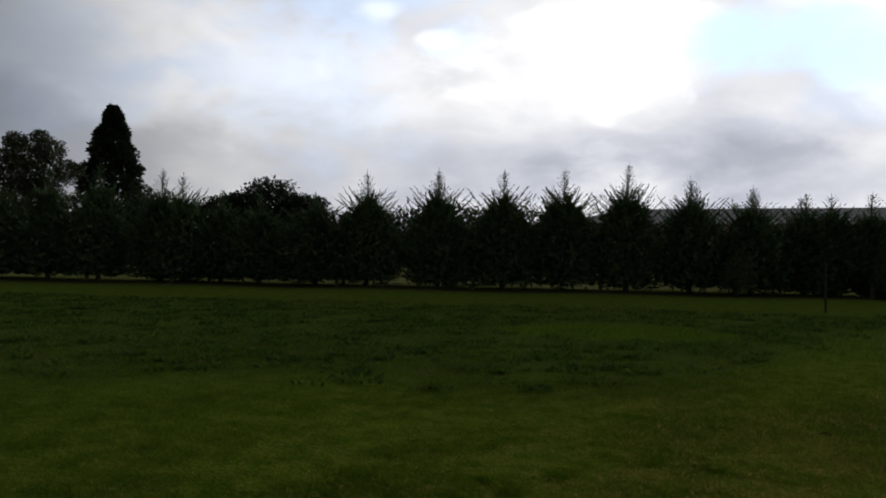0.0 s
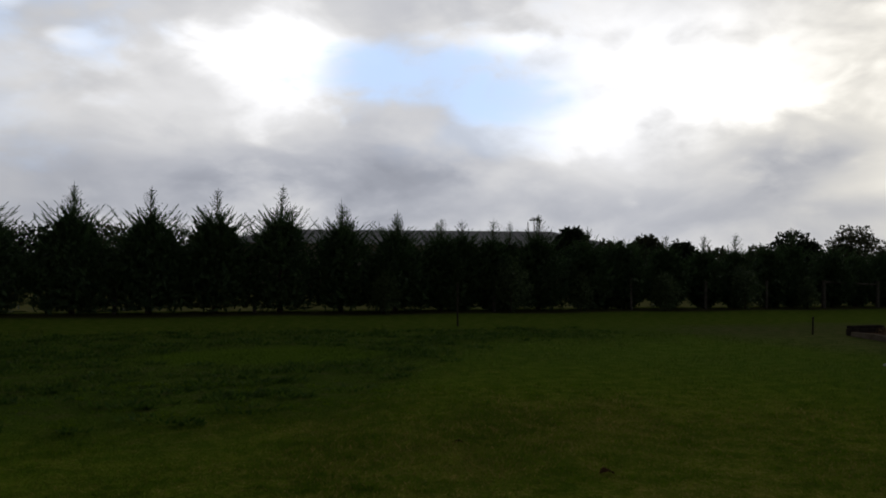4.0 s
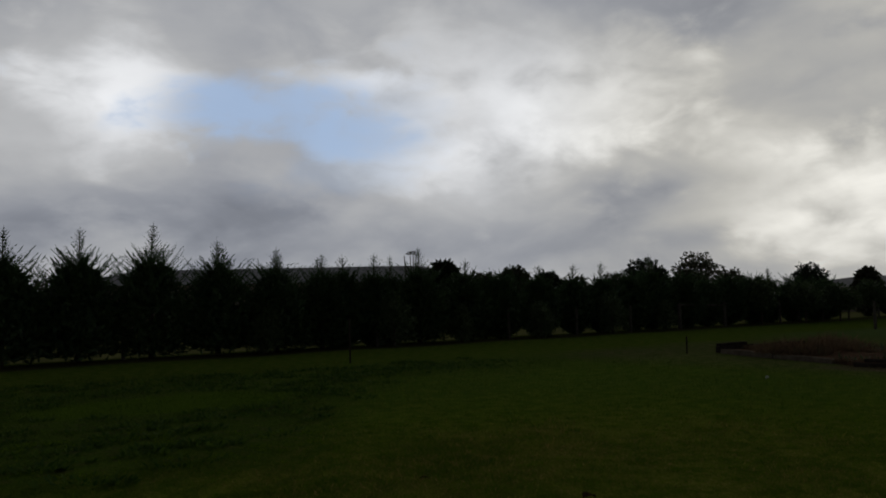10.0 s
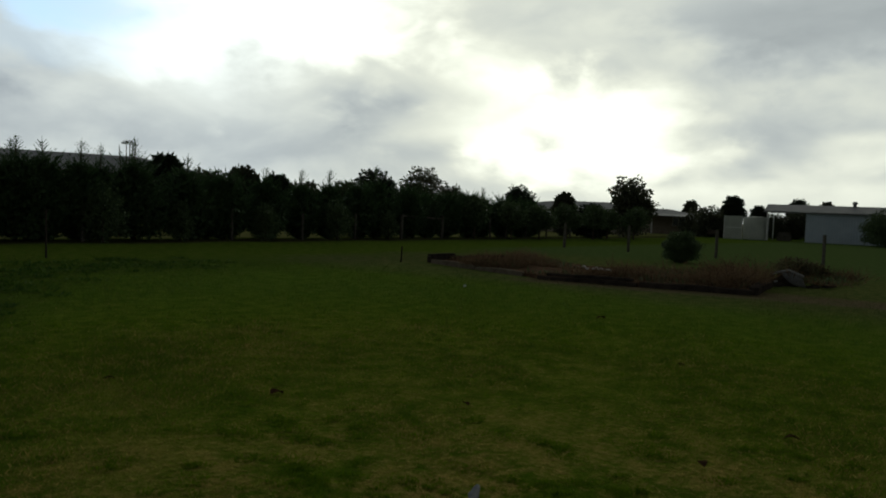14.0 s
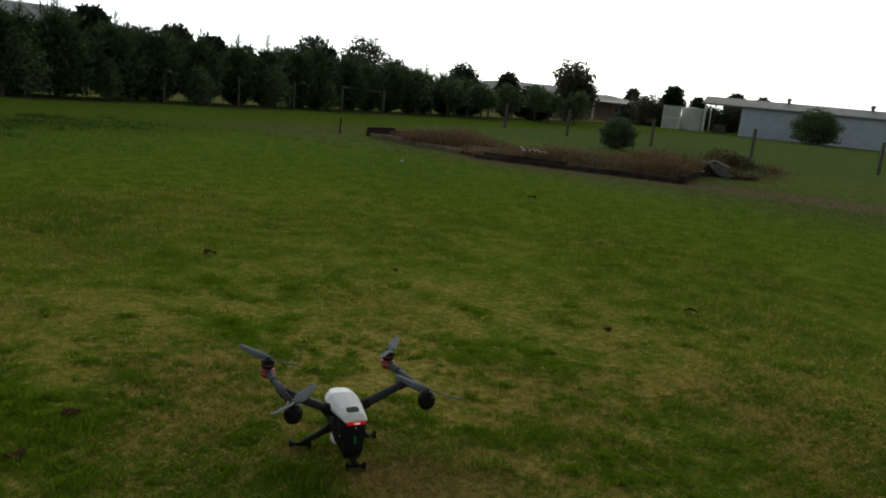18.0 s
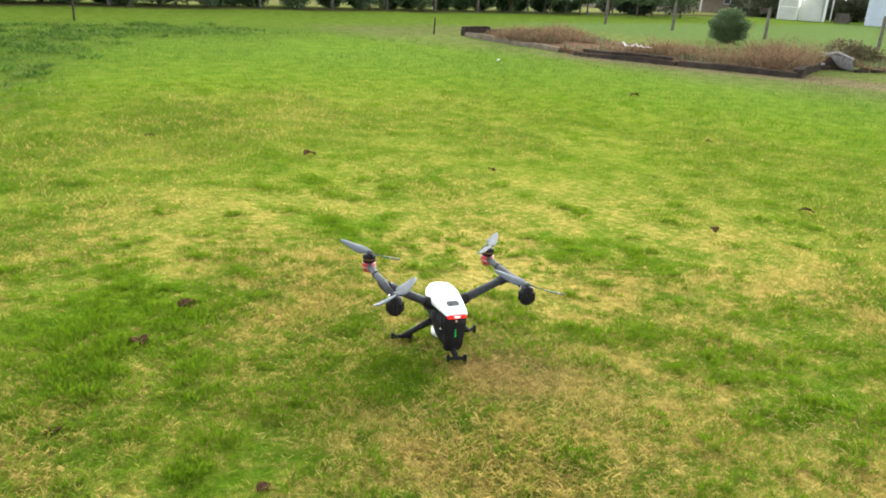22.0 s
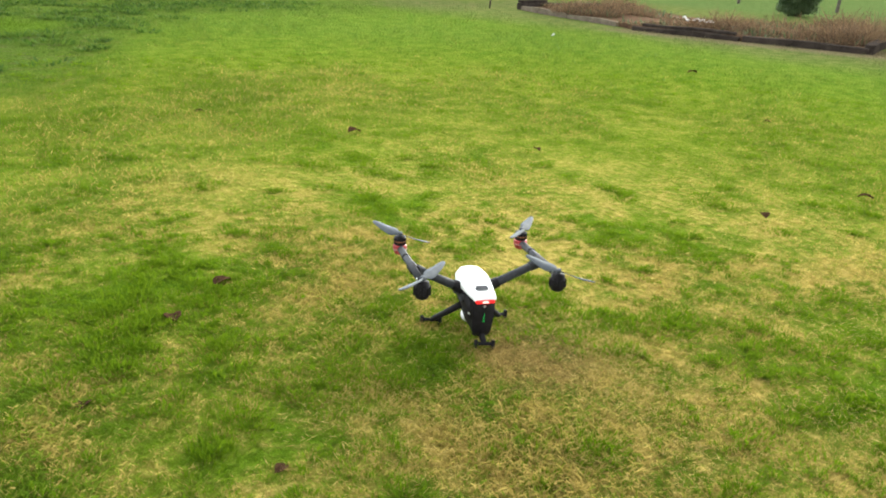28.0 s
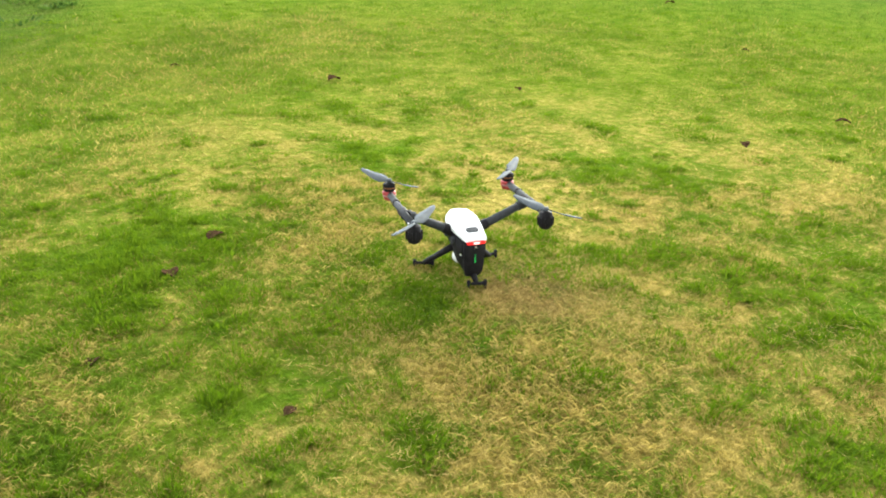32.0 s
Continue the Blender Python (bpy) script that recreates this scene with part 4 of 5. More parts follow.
def stick(a, b, wide, thick, material, label):
    """A board between two ends."""
    bm = bmesh.new()
    ln = (b - a).length
    box(bm, -ln / 2, ln / 2, -wide / 2, wide / 2, -thick / 2, thick / 2, None, 0.006)
    bmesh.ops.subdivide_edges(bm, edges=[e for e in bm.edges if abs(e.verts[0].co.x - e.verts[1].co.x) > 0.2], cuts=3)
    for v in bm.verts:
        v.co.z += 0.006 * math.sin(v.co.x * 7 + a.y)
    ob = tagged(part("broken_board", bm, material), label, "board", "rubble boards")
    ob.matrix_basis = Matrix.Translation((a + b) / 2) @ (b - a).to_track_quat("X", "Z").to_matrix().to_4x4()
    return ob


PALE, OLD = "pale grey weathered board on top of the rubble heap", "dark broken sleeper piece in the rubble heap"
for a, b, wide, thick, material, label in (
    (heap(-0.64, 0.34, 0.40), heap(-0.02, 0.38, 0.54), 0.09, 0.05, RUSTY, PALE),
    (heap(-0.06, 0.37, 0.55), heap(0.48, 0.26, 0.36), 0.08, 0.05, RUSTY, PALE),
    (heap(-0.62, 0.42, 0.05), heap(-0.60, 0.38, 0.38), 0.10, 0.08, SLEEPER, OLD),
    (heap(-0.5, 0.46, 0.10), heap(0.3, 0.44, 0.10), 0.22, 0.20, SLEEPER, OLD),
    (heap(-0.42, 0.46, 0.28), heap(0.22, 0.44, 0.28), 0.20, 0.16, SLEEPER, OLD),
    (heap(-0.30, 0.46, 0.43), heap(0.16, 0.44, 0.43), 0.18, 0.14, SLEEPER, OLD),
    (heap(0.58, 0.05, 0.04), heap(0.98, 0.30, 0.05), 0.12, 0.07, SLEEPER, OLD),
    (heap(-0.85, -0.15, 0.12), heap(-0.42, 0.10, 0.16), 0.10, 0.04, RUSTY, PALE),
    (heap(-0.80, 0.0, 0.03), heap(-0.20, 0.05, 0.06), 0.16, 0.09, SLEEPER, OLD),
    (heap(1.10, 0.5, 0.05), heap(1.55, 0.7, 0.10), 0.12, 0.08, SLEEPER, OLD),
    (heap(0.75, 0.9, 0.04), heap(1.35, 0.8, 0.16), 0.10, 0.05, SLEEPER, OLD),
):
    stick(a, b, wide, thick, material, label)
for x, y, tall, lean in ((20.45, 6.10, 0.22, 8), (20.9, 6.35, 0.34, -5), (22.4, 5.6, 0.30, 4)):
    bm = bmesh.new()
    box(bm, -0.035, 0.035, -0.03, 0.03, -0.1, tall, pose(0, 0, 0, lean, 0, 20), 0.006)
    tagged(part("stake", bm, SLEEPER), "short reddish-brown timber peg at the end of the bed", "stake", "stakes").location = (x, y, 0)
# torn plastic lying in the weeds
bm = bmesh.new()
cols = 18
for k0, k1, lift in ((0, 4, 0.03), (6, 18, 0.03)):
    strip = []
    for k in range(k0, k1 + 1):
        a = k / cols
        wd = 0.035 + 0.03 * math.sin(a * 9 + 1) ** 2
        z = lift * abs(math.sin(a * 5.0 + 2.2)) + 0.02 * math.sin(a * 31) + (0.03 * (1 - a * 5) if k0 == 0 else 0.0)
        strip.append([bm.verts.new((a * 0.62 - 0.31, c * wd, z + 0.03 * c * c + 0.012 * math.sin(k * 2.3 + c))) for c in (-1, 0, 1)])
    for p, q in zip(strip, strip[1:]):
        for c in (0, 1):
            bm.faces.new((p[c], q[c], q[c + 1], p[c + 1]))
bmesh.ops.solidify(bm, geom=bm.faces[:], thickness=0.01)
bag = part("torn_plastic", bm, WHITE)
tagged(bag, "torn strip of white plastic lying in the dead weeds", "plastic scrap").matrix_basis = pose(17.38, 8.92, 0.23, 0, 0, -77) @ Matrix.Scale(1.15, 4)


# ---- distant buildings ----
def ribbed_wall(bm, a, b, z0, z1, pitch=0.25, depth=0.03):
    """A wall of vertical ribbed steel from a to b."""
    a, b = Vector((*a, 0)), Vector((*b, 0))
    ln, way = (b - a).length, (b - a).normalized()
    out = Vector((way.y, -way.x, 0))
    n = max(2, int(ln / pitch))
    pts = []
    for i in range(n):
        for f, d in ((0.0, 0), (0.55, 0), (0.7, depth), (0.88, depth)):
            pts.append(a + way * ((i + f) * ln / n) + out * d)
    pts.append(b)
    low, high = [bm.verts.new((p.x, p.y, z0)) for p in pts], [bm.verts.new((p.x, p.y, z1)) for p in pts]
    for i in range(len(pts) - 1):
        bm.faces.new((low[i], low[i + 1], high[i + 1], high[i]))
    # inner skin
    il, ih = [bm.verts.new((p.x - out.x * 0.08, p.y - out.y * 0.08, z)) for p in (a, b) for z in (z0,)], [bm.verts.new((p.x - out.x * 0.08, p.y - out.y * 0.08, z1)) for p in (a, b)]
    bm.faces.new((il[1], il[0], ih[0], ih[1]))


def slab_roof(bm, corners, thick):
    """A sloping sheet over four corners (x, y, z)."""
    top = [bm.verts.new(c) for c in corners]
    low = [bm.verts.new((c[0], c[1], c[2] - thick)) for c in corners]
    k = len(corners)
    bm.faces.new(top), bm.faces.new(low[::-1])
    for i in range(k):
        bm.faces.new((low[i], low[(i + 1) % k], top[(i + 1) % k], top[i]))


# long steel shed: an open bay at one end, then a closed pale blue wall
shed = thing("farm_shed", pose(83.0, 22.4, 0, 0, 0, -80), "long pale blue steel shed with grey roof and open bay", "shed")
LONG, DEEP, EAVE, RIDGE = 33.0, 8.0, 2.98, 3.78
bm = bmesh.new()
ribbed_wall(bm, (3.7, 0), (LONG, 0), 0, EAVE)
part("wall", bm, WALLBLUE, shed)
bm = bmesh.new()
ribbed_wall(bm, (LONG, 0), (LONG, DEEP), 0, EAVE)
part("wall", bm, WALLBLUE, shed)
bm = bmesh.new()
ribbed_wall(bm, (3.7, DEEP), (3.7, 0.08), 0, EAVE)
part("wall", bm, WALLBLUE, shed)
for q in ([(-0.3, -0.3, EAVE), (LONG + 0.3, -0.3, EAVE), (LONG + 0.3, DEEP / 2, RIDGE), (-0.3, DEEP / 2, RIDGE)], [(-0.3, DEEP / 2, RIDGE), (LONG + 0.3, DEEP / 2, RIDGE), (LONG + 0.3, DEEP + 0.3, EAVE), (-0.3, DEEP + 0.3, EAVE)]):
    bm = bmesh.new()
    slab_roof(bm, [(x, y, z + 0.09) for x, y, z in q], 0.06)
    part("roof_sheet", bm, ROOF, shed)
bm = bmesh.new()
box(bm, -0.35, LONG + 0.35, -0.42, -0.3, EAVE - 0.06, EAVE + 0.06, None, 0.01)
part("gutter", bm, ROOFDARK, shed)
for x, y in ((0.05, 0.05), (0.05, DEEP - 0.1)):
    bm = bmesh.new()
    box(bm, x - 0.06, x + 0.06, y - 0.06, y + 0.06, -0.05, EAVE, None, 0.01)
    part("post", bm, WHITE, shed)
for x in (8.0, 15.9):
    bm = bmesh.new()
    tube(bm, (x, DEEP / 2, RIDGE), (x, DEEP / 2, RIDGE + 0.34), 0.17, 0.17, 10)
    tube(bm, (x, DEEP / 2, RIDGE + 0.34), (x, DEEP / 2, RIDGE + 0.6), 0.30, 0.16, 10)
    part("roof_vent", bm, ROOFDARK, shed)
bm = bmesh.new()
box(bm, 0.9, 2.3, 1.5, 2.3, 0.0, 0.55, None, 0.03)
box(bm, 1.0, 2.2, 2.2, 2.35, 0.5, 0.95, None, 0.03)
part("workbench", bm, POST, shed)

# cream steel enclosure beside the shed: two flat panels with a rail, then a round corrugated tank
yard = thing("steel_enclosure", pose(81.85, 26.35, 0, 0, 0, -73.8), "cream ribbed steel enclosure with white posts beside the shed", "enclosure")
for a, b in (((0.0, 0.0), (1.7, 0.0)), ((0.0, 2.4), (0.0, 0.1))):
    for z0, z1 in ((0.0, 1.18), (1.24, 2.42)):
        bm = bmesh.new()
        ribbed_wall(bm, a, b, z0, z1, 0.2, 0.025)
        part("panel", bm, CREAM, yard)
bm = bmesh.new()
box(bm, 0.0, 1.7, -0.05, 0.02, 1.17, 1.25, None, 0.008)
part("rail", bm, WHITE, yard)
for x in (0.0, 1.75):
    bm = bmesh.new()
    box(bm, x - 0.045, x + 0.045, -0.07, 0.03, -0.05, 2.46, None, 0.008)
    part("post", bm, WHITE, yard)
tank = thing("water_tank", pose(81.85, 26.35, 0, 0, 0, -73.8) @ pose(3.05, 1.1, 0), "round cream corrugated water tank beside the shed", "tank")
bm = turned([(0.0, 1.18)] + [(0.05 + k * 0.055, 1.18 + 0.018 * (k % 2)) for k in range(42)] + [(2.36, 1.16), (2.44, 0.35), (2.45, 0.05)], 40)
part("wall", bm, CREAM, tank, "", True)
bm = bmesh.new()
tube(bm, (1.24, -0.16, 0.05), (1.24, -0.16, 2.5), 0.05, 0.05, 8)
tube(bm, (1.24, -0.16, 2.48), (1.45, -0.3, 2.9), 0.05, 0.05, 8)
part("downpipe", bm, WHITE, tank, "white plastic downpipe")


def house(name, m, long, deep, eave, ridge, hip, label, windows, far_hip=None):
    """A low house with a hipped roof."""
    h = thing(name, m, label, "house")
    bm = bmesh.new()
    box(bm, 0, long, 0, deep, -0.1, eave)
    part("wall", bm, BRICK, h)
    bm = bmesh.new()
    o = 0.5
    e = [(-o, -o, eave), (long + o, -o, eave), (long + o, deep + o, eave), (-o, deep + o, eave)]
    v = [bm.verts.new(c) for c in e] + [bm.verts.new((hip, deep / 2, ridge)), bm.verts.new((long - (far_hip or hip), deep / 2, ridge))]
    for f in ((0, 1, 5, 4), (1, 2, 5), (2, 3, 4, 5), (3, 0, 4), (3, 2, 1, 0)):
        bm.faces.new([v[i] for i in f])
    part("roof", bm, ROOFDARK, h)
    bm = bmesh.new()
    box(bm, -o - 0.05, long + o + 0.05, -o - 0.1, -o, eave - 0.08, eave + 0.06)
    part("gutter", bm, WHITE, h)
    for x in windows:
        w0 = share("window", window_frame, h, pose(x, -0.03, 1.0))
        share("pane", window_pane, w0, pose(0, 0, 0))
    return h


bm = bmesh.new()
for q in ((0, 1.5, -0.02, 0.05, 0, 0.08), (0, 1.5, -0.02, 0.05, 1.02, 1.1), (0, 0.08, -0.02, 0.05, 0.08, 1.02), (1.42, 1.5, -0.02, 0.05, 0.08, 1.02), (0.71, 0.79, -0.02, 0.05, 0.08, 1.02)):
    box(bm, *q)
window_frame = mesh_of("window", bm, WHITE)
bm = bmesh.new()
box(bm, 0.08, 1.42, 0.0, 0.02, 0.08, 1.02)
GLASS = plain("dark_window_glass", (0.02, 0.025, 0.03), (0.04, 0.045, 0.05), 1, 0.08)
window_pane = mesh_of("pane", bm, GLASS)

house("house", pose(65.5, 45.5, 0, 0, 0, -63), 15.5, 9.0, 2.35, 3.3, 7.0, "low house with a dark hipped roof behind the trees", (1.5, 5.0, 9.5, 12.5), 3.2)
villa = house("house", pose(89.1, 41.8, 0, 0, 0, -70), 10.0, 8.0, 2.3, 3.1, 4.0, "low house with hipped roof and a veranda behind the trees", (2.0, 6.5))
bm = bmesh.new()
slab_roof(bm, [(-0.5, -3.2, 2.2), (9.0, -3.2, 2.2), (9.0, -0.4, 2.46), (-0.5, -0.4, 2.46)], 0.08)
part("veranda_roof", bm, ROOFDARK, villa)
for x in (0, 4.2, 8.6):
    bm = bmesh.new()
    box(bm, x - 0.06, x + 0.06, -3.1, -2.98, -0.05, 2.14)
    part("veranda_post", bm, WHITE, villa)

# large barn behind the windbreak
barn = thing("barn", pose(5.85, 62.1, 0, 0, 0, -20.7), "long barn with a grey hipped roof beyond the windbreak", "barn")
bm = bmesh.new()
box(bm, 0, 32, 0, 14, -0.1, 3.4)
part("wall", bm, BRICK, barn)
bm = bmesh.new()
v = [bm.verts.new(c) for c in ((-0.6, -0.6, 3.4), (32.6, -0.6, 3.4), (32.6, 14.6, 3.4), (-0.6, 14.6, 3.4), (4, 7, 4.85), (27.5, 7, 5.0))]
for f in ((0, 1, 5, 4), (1, 2, 5), (2, 3, 4, 5), (3, 0, 4), (3, 2, 1, 0)):
    bm.faces.new([v[i] for i in f])
part("roof", bm, ROOF, barn)

# spindly tree whose flat tuft shows over the windbreak
spindle = thing("spindly_tree", pose(17.45, 31.15, 0), "spindly tree with bare stems and a flat leafy tuft", "tree")
for x, top in ((-0.42, 3.78), (-0.10, 3.86), (0.06, 3.9), (0.20, 3.84)):
    bm = bmesh.new()
    tube(bm, (x * 0.3, 0, -0.1), (x, 0.02, top), 0.04, 0.018, 6, 3)
    part("stem", bm, BARK, spindle)
c = new("crown", bush_crown(88, [(0.0, 0, 3.93, 0.18, 0.16, 0.07), (0.17, 0, 3.90, 0.13, 0.13, 0.06), (-0.15, 0.05, 3.91, 0.12, 0.12, 0.06)], 230, 0.06, GUM))
c.parent = spindle

# ---- distant trees ----
FAR = "distant trees"
conifer = thing("conifer", pose(-31.4, 60.8, 0), "tall dark conical conifer rising behind the windbreak", "tree")
part("trunk", trunk_bm([(0, 0, -0.1, 0.35), (0, 0, 6, 0.22), (0, 0, 12.0, 0.04)]), BARK, conifer)
r = np.random.default_rng(77)
n = 20000
f = r.random(n) ** 0.75
a = r.uniform(0, 6.283, n)
tier = 1 + 0.12 * np.sin(f * 47 + 1.6 * np.sin(a * 2)) + 0.09 * np.sin(f * 23 + a)
env = (0.10 + 3.6 * (1 - f) ** 0.80) * tier * (1 + 0.16 * np.sin(a * 5 + f * 26)) * np.sqrt(r.uniform(0.15, 1, n))
base = np.stack([np.cos(a) * env, np.sin(a) * env, 1.2 + 11.0 * f], 1)
ln = r.uniform(0.2, 0.5, n)
c = new("crown", quads("crown", leaf_quads(base, unit(np.stack([np.cos(a), np.sin(a), 0.15 + 0 * a], 1) + r.normal(0, 0.5, (n, 3))), ln, ln * 0.45, r.normal(0, 1, (n, 3)), r), PINE))
c.parent = conifer

broad_tree("gum_tree", pose(-37.0, 57.8, 0), "open-crowned brownish gum tree behind the windbreak", 21,
           [(0, 0, 7.9, 1.5, 1.5, 1.3), (-2.3, 0.3, 7.2, 1.3, 1.2, 1.1), (1.9, 0.2, 8.2, 1.1, 1.2, 1.0), (3.6, 0, 6.6, 1.2, 1.0, 0.9), (0.6, 0, 6.0, 2.4, 1.5, 1.3), (-3.6, 0, 5.4, 1.3, 1.2, 1.1), (0, 0, 4.2, 3.6, 1.8, 1.6), (-0.9, 0, 9.0, 0.9, 0.8, 0.6), (1.2, 0, 9.3, 0.7, 0.7, 0.5)], 34000, 0.17, GUM, 0.25)
broad_tree("gum_tree", pose(-43.5, 52.0, 0), "open-crowned brownish gum tree behind the windbreak", 22,
           [(0, 0, 6.6, 1.9, 1.6, 1.4), (2.0, 0.3, 5.6, 1.6, 1.2, 1.3), (-2.4, 0.2, 5.8, 1.8, 1.2, 1.2), (0.6, 0, 8.4, 1.4, 1.2, 1.1), (2.6, 0.4, 7.6, 1.3, 1.1, 1.0), (0, 0, 4.0, 3.4, 1.8, 1.6)], 28000, 0.18, GUM, 0.25)
broad_tree("wide_tree", pose(-19.6, 66.0, 0), "wide dark round-topped tree behind the windbreak", 23,
           [(0, 0, 4.6, 2.9, 2.2, 2.0), (-3.2, 0, 4.0, 2.4, 2.0, 1.6), (2.9, 0, 4.0, 2.3, 2.0, 1.6), (-5.4, 0, 3.4, 1.8, 1.5, 1.2), (0.6, 0, 2.5, 4.2, 2.2, 1.4)], 34000, 0.26, PINE, 0.3)
spread = [  # bearing, distance, height of the top, half width
    (-25.5, 64, 4.6, 2.2), (-10.5, 60, 3.6, 2.0), (-8.4, 56, 3.6, 2.2), (-6.2, 55, 3.8, 2.4), (-4.1, 57, 3.7, 2.2), (-2.0, 52, 3.9, 2.2), (0.4, 55, 3.7, 2.3), (2.8, 55, 3.8, 2.4), (5.2, 56, 3.6, 2.2), (31.7, 46, 3.95, 0.9), (34.6, 48, 3.2, 1.5), (37.0, 48, 3.6, 1.0), (39.4, 50, 3.3, 1.2), (41.6, 60, 3.2, 1.5),
    (44.4, 66, 3.6, 1.5), (46.5, 66, 4.75, 1.9), (50.2, 68, 5.15, 2.1), (52.3, 66, 3.65, 1.6), (57.5, 80, 4.4, 1.7), (65.5, 66, 4.9, 1.95), (60.8, 62, 3.3, 0.8), (62.8, 60, 2.4, 1.4),
    (70.6, 95, 3.2, 2.6), (71.2, 90, 3.2, 2.0), (72.7, 96, 4.7, 1.3), (69.9, 118, 4.6, 1.1), (67.9, 125, 3.2, 2.4), (74.4, 120, 4.2, 1.2), (75.5, 100, 2.8, 1.6), (76.8, 101, 3.1, 1.5), (76.9, 108, 4.9, 1.4), (78.6, 110, 4.7, 0.9), (89.0, 115, 5.0, 3.0), (93.0, 115, 5.0, 3.0),
]
for k, (az, d, top, half) in enumerate(spread):
    p = bearing(az, 0) * d
    rr = random.Random(k)
    lobes = [(0, 0, top - half * 0.62, half * 0.8, half * 0.8, half * 0.62)]
    for j in range(4):
        a = rr.uniform(0, 6.28)
        lobes.append((math.cos(a) * half * 0.5, math.sin(a) * half * 0.5, max(0.9, top - half * rr.uniform(0.9, 1.5)), half * 0.62, half * 0.62, half * 0.5))
    lobes.append((0, 0, max(0.8, (top - half) * 0.55), half * 0.85, half * 0.85, max(0.7, (top - half) * 0.55)))
    broad_tree("distant_tree", pose(p.x, p.y, 0, 0, 0, rr.uniform(0, 360)), "dark leafy tree in the distance beyond the paddock", 100 + k, lobes, 9000, 0.25, GUM if k % 3 else PINE, 0.14, FAR)

# younger trees on the way to the houses, with bare stems
for k, (x, y, tall) in enumerate(((37.6, 27.2, 2.6), (40.8, 26.6, 2.3), (43.6, 26.2, 2.2), (47.5, 26.3, 2.4), (49.8, 25.4, 2.5), (52.5, 25.6, 2.2), (55.0, 24.6, 2.5))):
    broad_tree("young_tree", pose(x, y, 0, 0, 0, k * 40), "young leafy tree with a bare stem in the yard row", 140 + k,
               [(0, 0, tall * 0.62, 0.95, 0.9, tall * 0.30), (0.3, 0.2, tall * 0.8, 0.6, 0.6, tall * 0.2), (-0.4, -0.1, tall * 0.5, 0.7, 0.7, tall * 0.2)], 2600, 0.15, SHRUB, 0.06, "yard tree row")
broad_tree("round_shrub", pose(79.2, 10.9, 0), "large round dark shrub in front of the shed wall", 151,
           [(0, 0, 1.6, 1.9, 1.9, 1.5), (0.5, 0.5, 1.45, 1.6, 1.6, 1.4), (-0.4, -0.5, 1.4, 1.65, 1.6, 1.35)], 14000, 0.17, SHRUB, 0.1)["category"] = "shrub"

# ---- weeds on the rough ground ----
r = np.random.default_rng(31)
out = []
for k in range(1300):
    x, y = r.uniform(-13, 12), r.uniform(7.0, 18.5)
    edge = 7.6 + 7.0 * min(1, max(0, (x - 2) / 6))
    if y < edge + r.uniform(0, 1.5) or math.hypot((x - 2.6) * 0.38, (y - 13.6) * 0.7) < 0.85:
        continue
    n = int(r.uniform(20, 60))
    size = r.uniform(0.06, 0.26)
    a = r.uniform(0, 6.283, n)
    q = np.sqrt(r.random(n)) * size
    base = np.stack([x + np.cos(a) * q * 1.5, y + np.sin(a) * q, 0 * a], 1)
    way = unit(np.stack([np.cos(a) * 0.9, np.sin(a) * 0.9, r.uniform(0.3, 1.1, n)], 1))
    ln = r.uniform(0.04, 0.11, n)
    out.append(leaf_quads(base, way, ln, ln * 0.4, r.normal(0, 0.4, (n, 3)) + [0, 0, 1], r))
tagged(new("weeds", quads("weeds", np.concatenate(out), WEED)), "low dark green broad-leaved weeds in clumps on rough ground", "weeds", kind="stuff")

# ---- dead leaves and clods on the lawn ----
bm = bmesh.new()
spine = [(0.0, 0.0), (0.25, 0.30), (0.5, 0.36), (0.75, 0.26), (1.0, 0.0)]
left, mid, right = [], [], []
for s, wd in spine:
    curl = 0.16 * math.sin(s * math.pi)
    mid.append(bm.verts.new((s - 0.5, 0, curl)))
    left.append(bm.verts.new((s - 0.5, wd, curl + 0.14 * wd + 0.05)))
    right.append(bm.verts.new((s - 0.5, -wd, curl + 0.22 * wd)))
for i in range(4):
    bm.faces.new((mid[i], mid[i + 1], left[i + 1], left[i]))
    bm.faces.new((right[i], right[i + 1], mid[i + 1], mid[i]))
bmesh.ops.remove_doubles(bm, verts=bm.verts[:], dist=0.001)
bmesh.ops.solidify(bm, geom=bm.faces[:], thickness=0.03)
leaf_mesh = mesh_of("dead_leaf", bm, DEADLEAF)
for k, (x, y, size) in enumerate(((3.99, 5.05, 0.17), (4.86, 3.80, 0.10), (3.31, 6.39, 0.10), (4.76, 1.88, 0.11), (5.81, 1.60, 0.13), (1.595, 3.035, 0.12), (1.265, 2.845, 0.12), (10.57, 5.44, 0.20), (0.75, 2.44, 0.09), (7.9, 3.2, 0.1), (1.05, 1.75, 0.07))):
    ob = new("dead_leaf", leaf_mesh)
    tagged(ob, "curled dark brown dead leaf lying on the lawn", "leaf", "dead leaves")
    size *= 0.8
    ob.matrix_basis = pose(x, y, 0.016, 8 * math.sin(k), 6 * math.cos(k * 2), k * 73) @ Matrix.Scale(size, 4)

bm = bmesh.new()
bmesh.ops.create_icosphere(bm, subdivisions=2, radius=0.032)
for v in bm.verts:
    v.co = Vector((v.co.x * (1.2 + 0.3 * math.sin(v.co.y * 60)), v.co.y, v.co.z * 0.55 + 0.012 * math.sin(v.co.x * 80)))
scrap = part("litter_scrap", bm, CREAM)
tagged(scrap, "small crumpled white scrap lying on the lawn", "litter").location = (12.6, 9.5, 0.03)


# ---- drone ----
# its frame: y to the nose, z up, the middle between the four motors over the origin
MID = -0.014
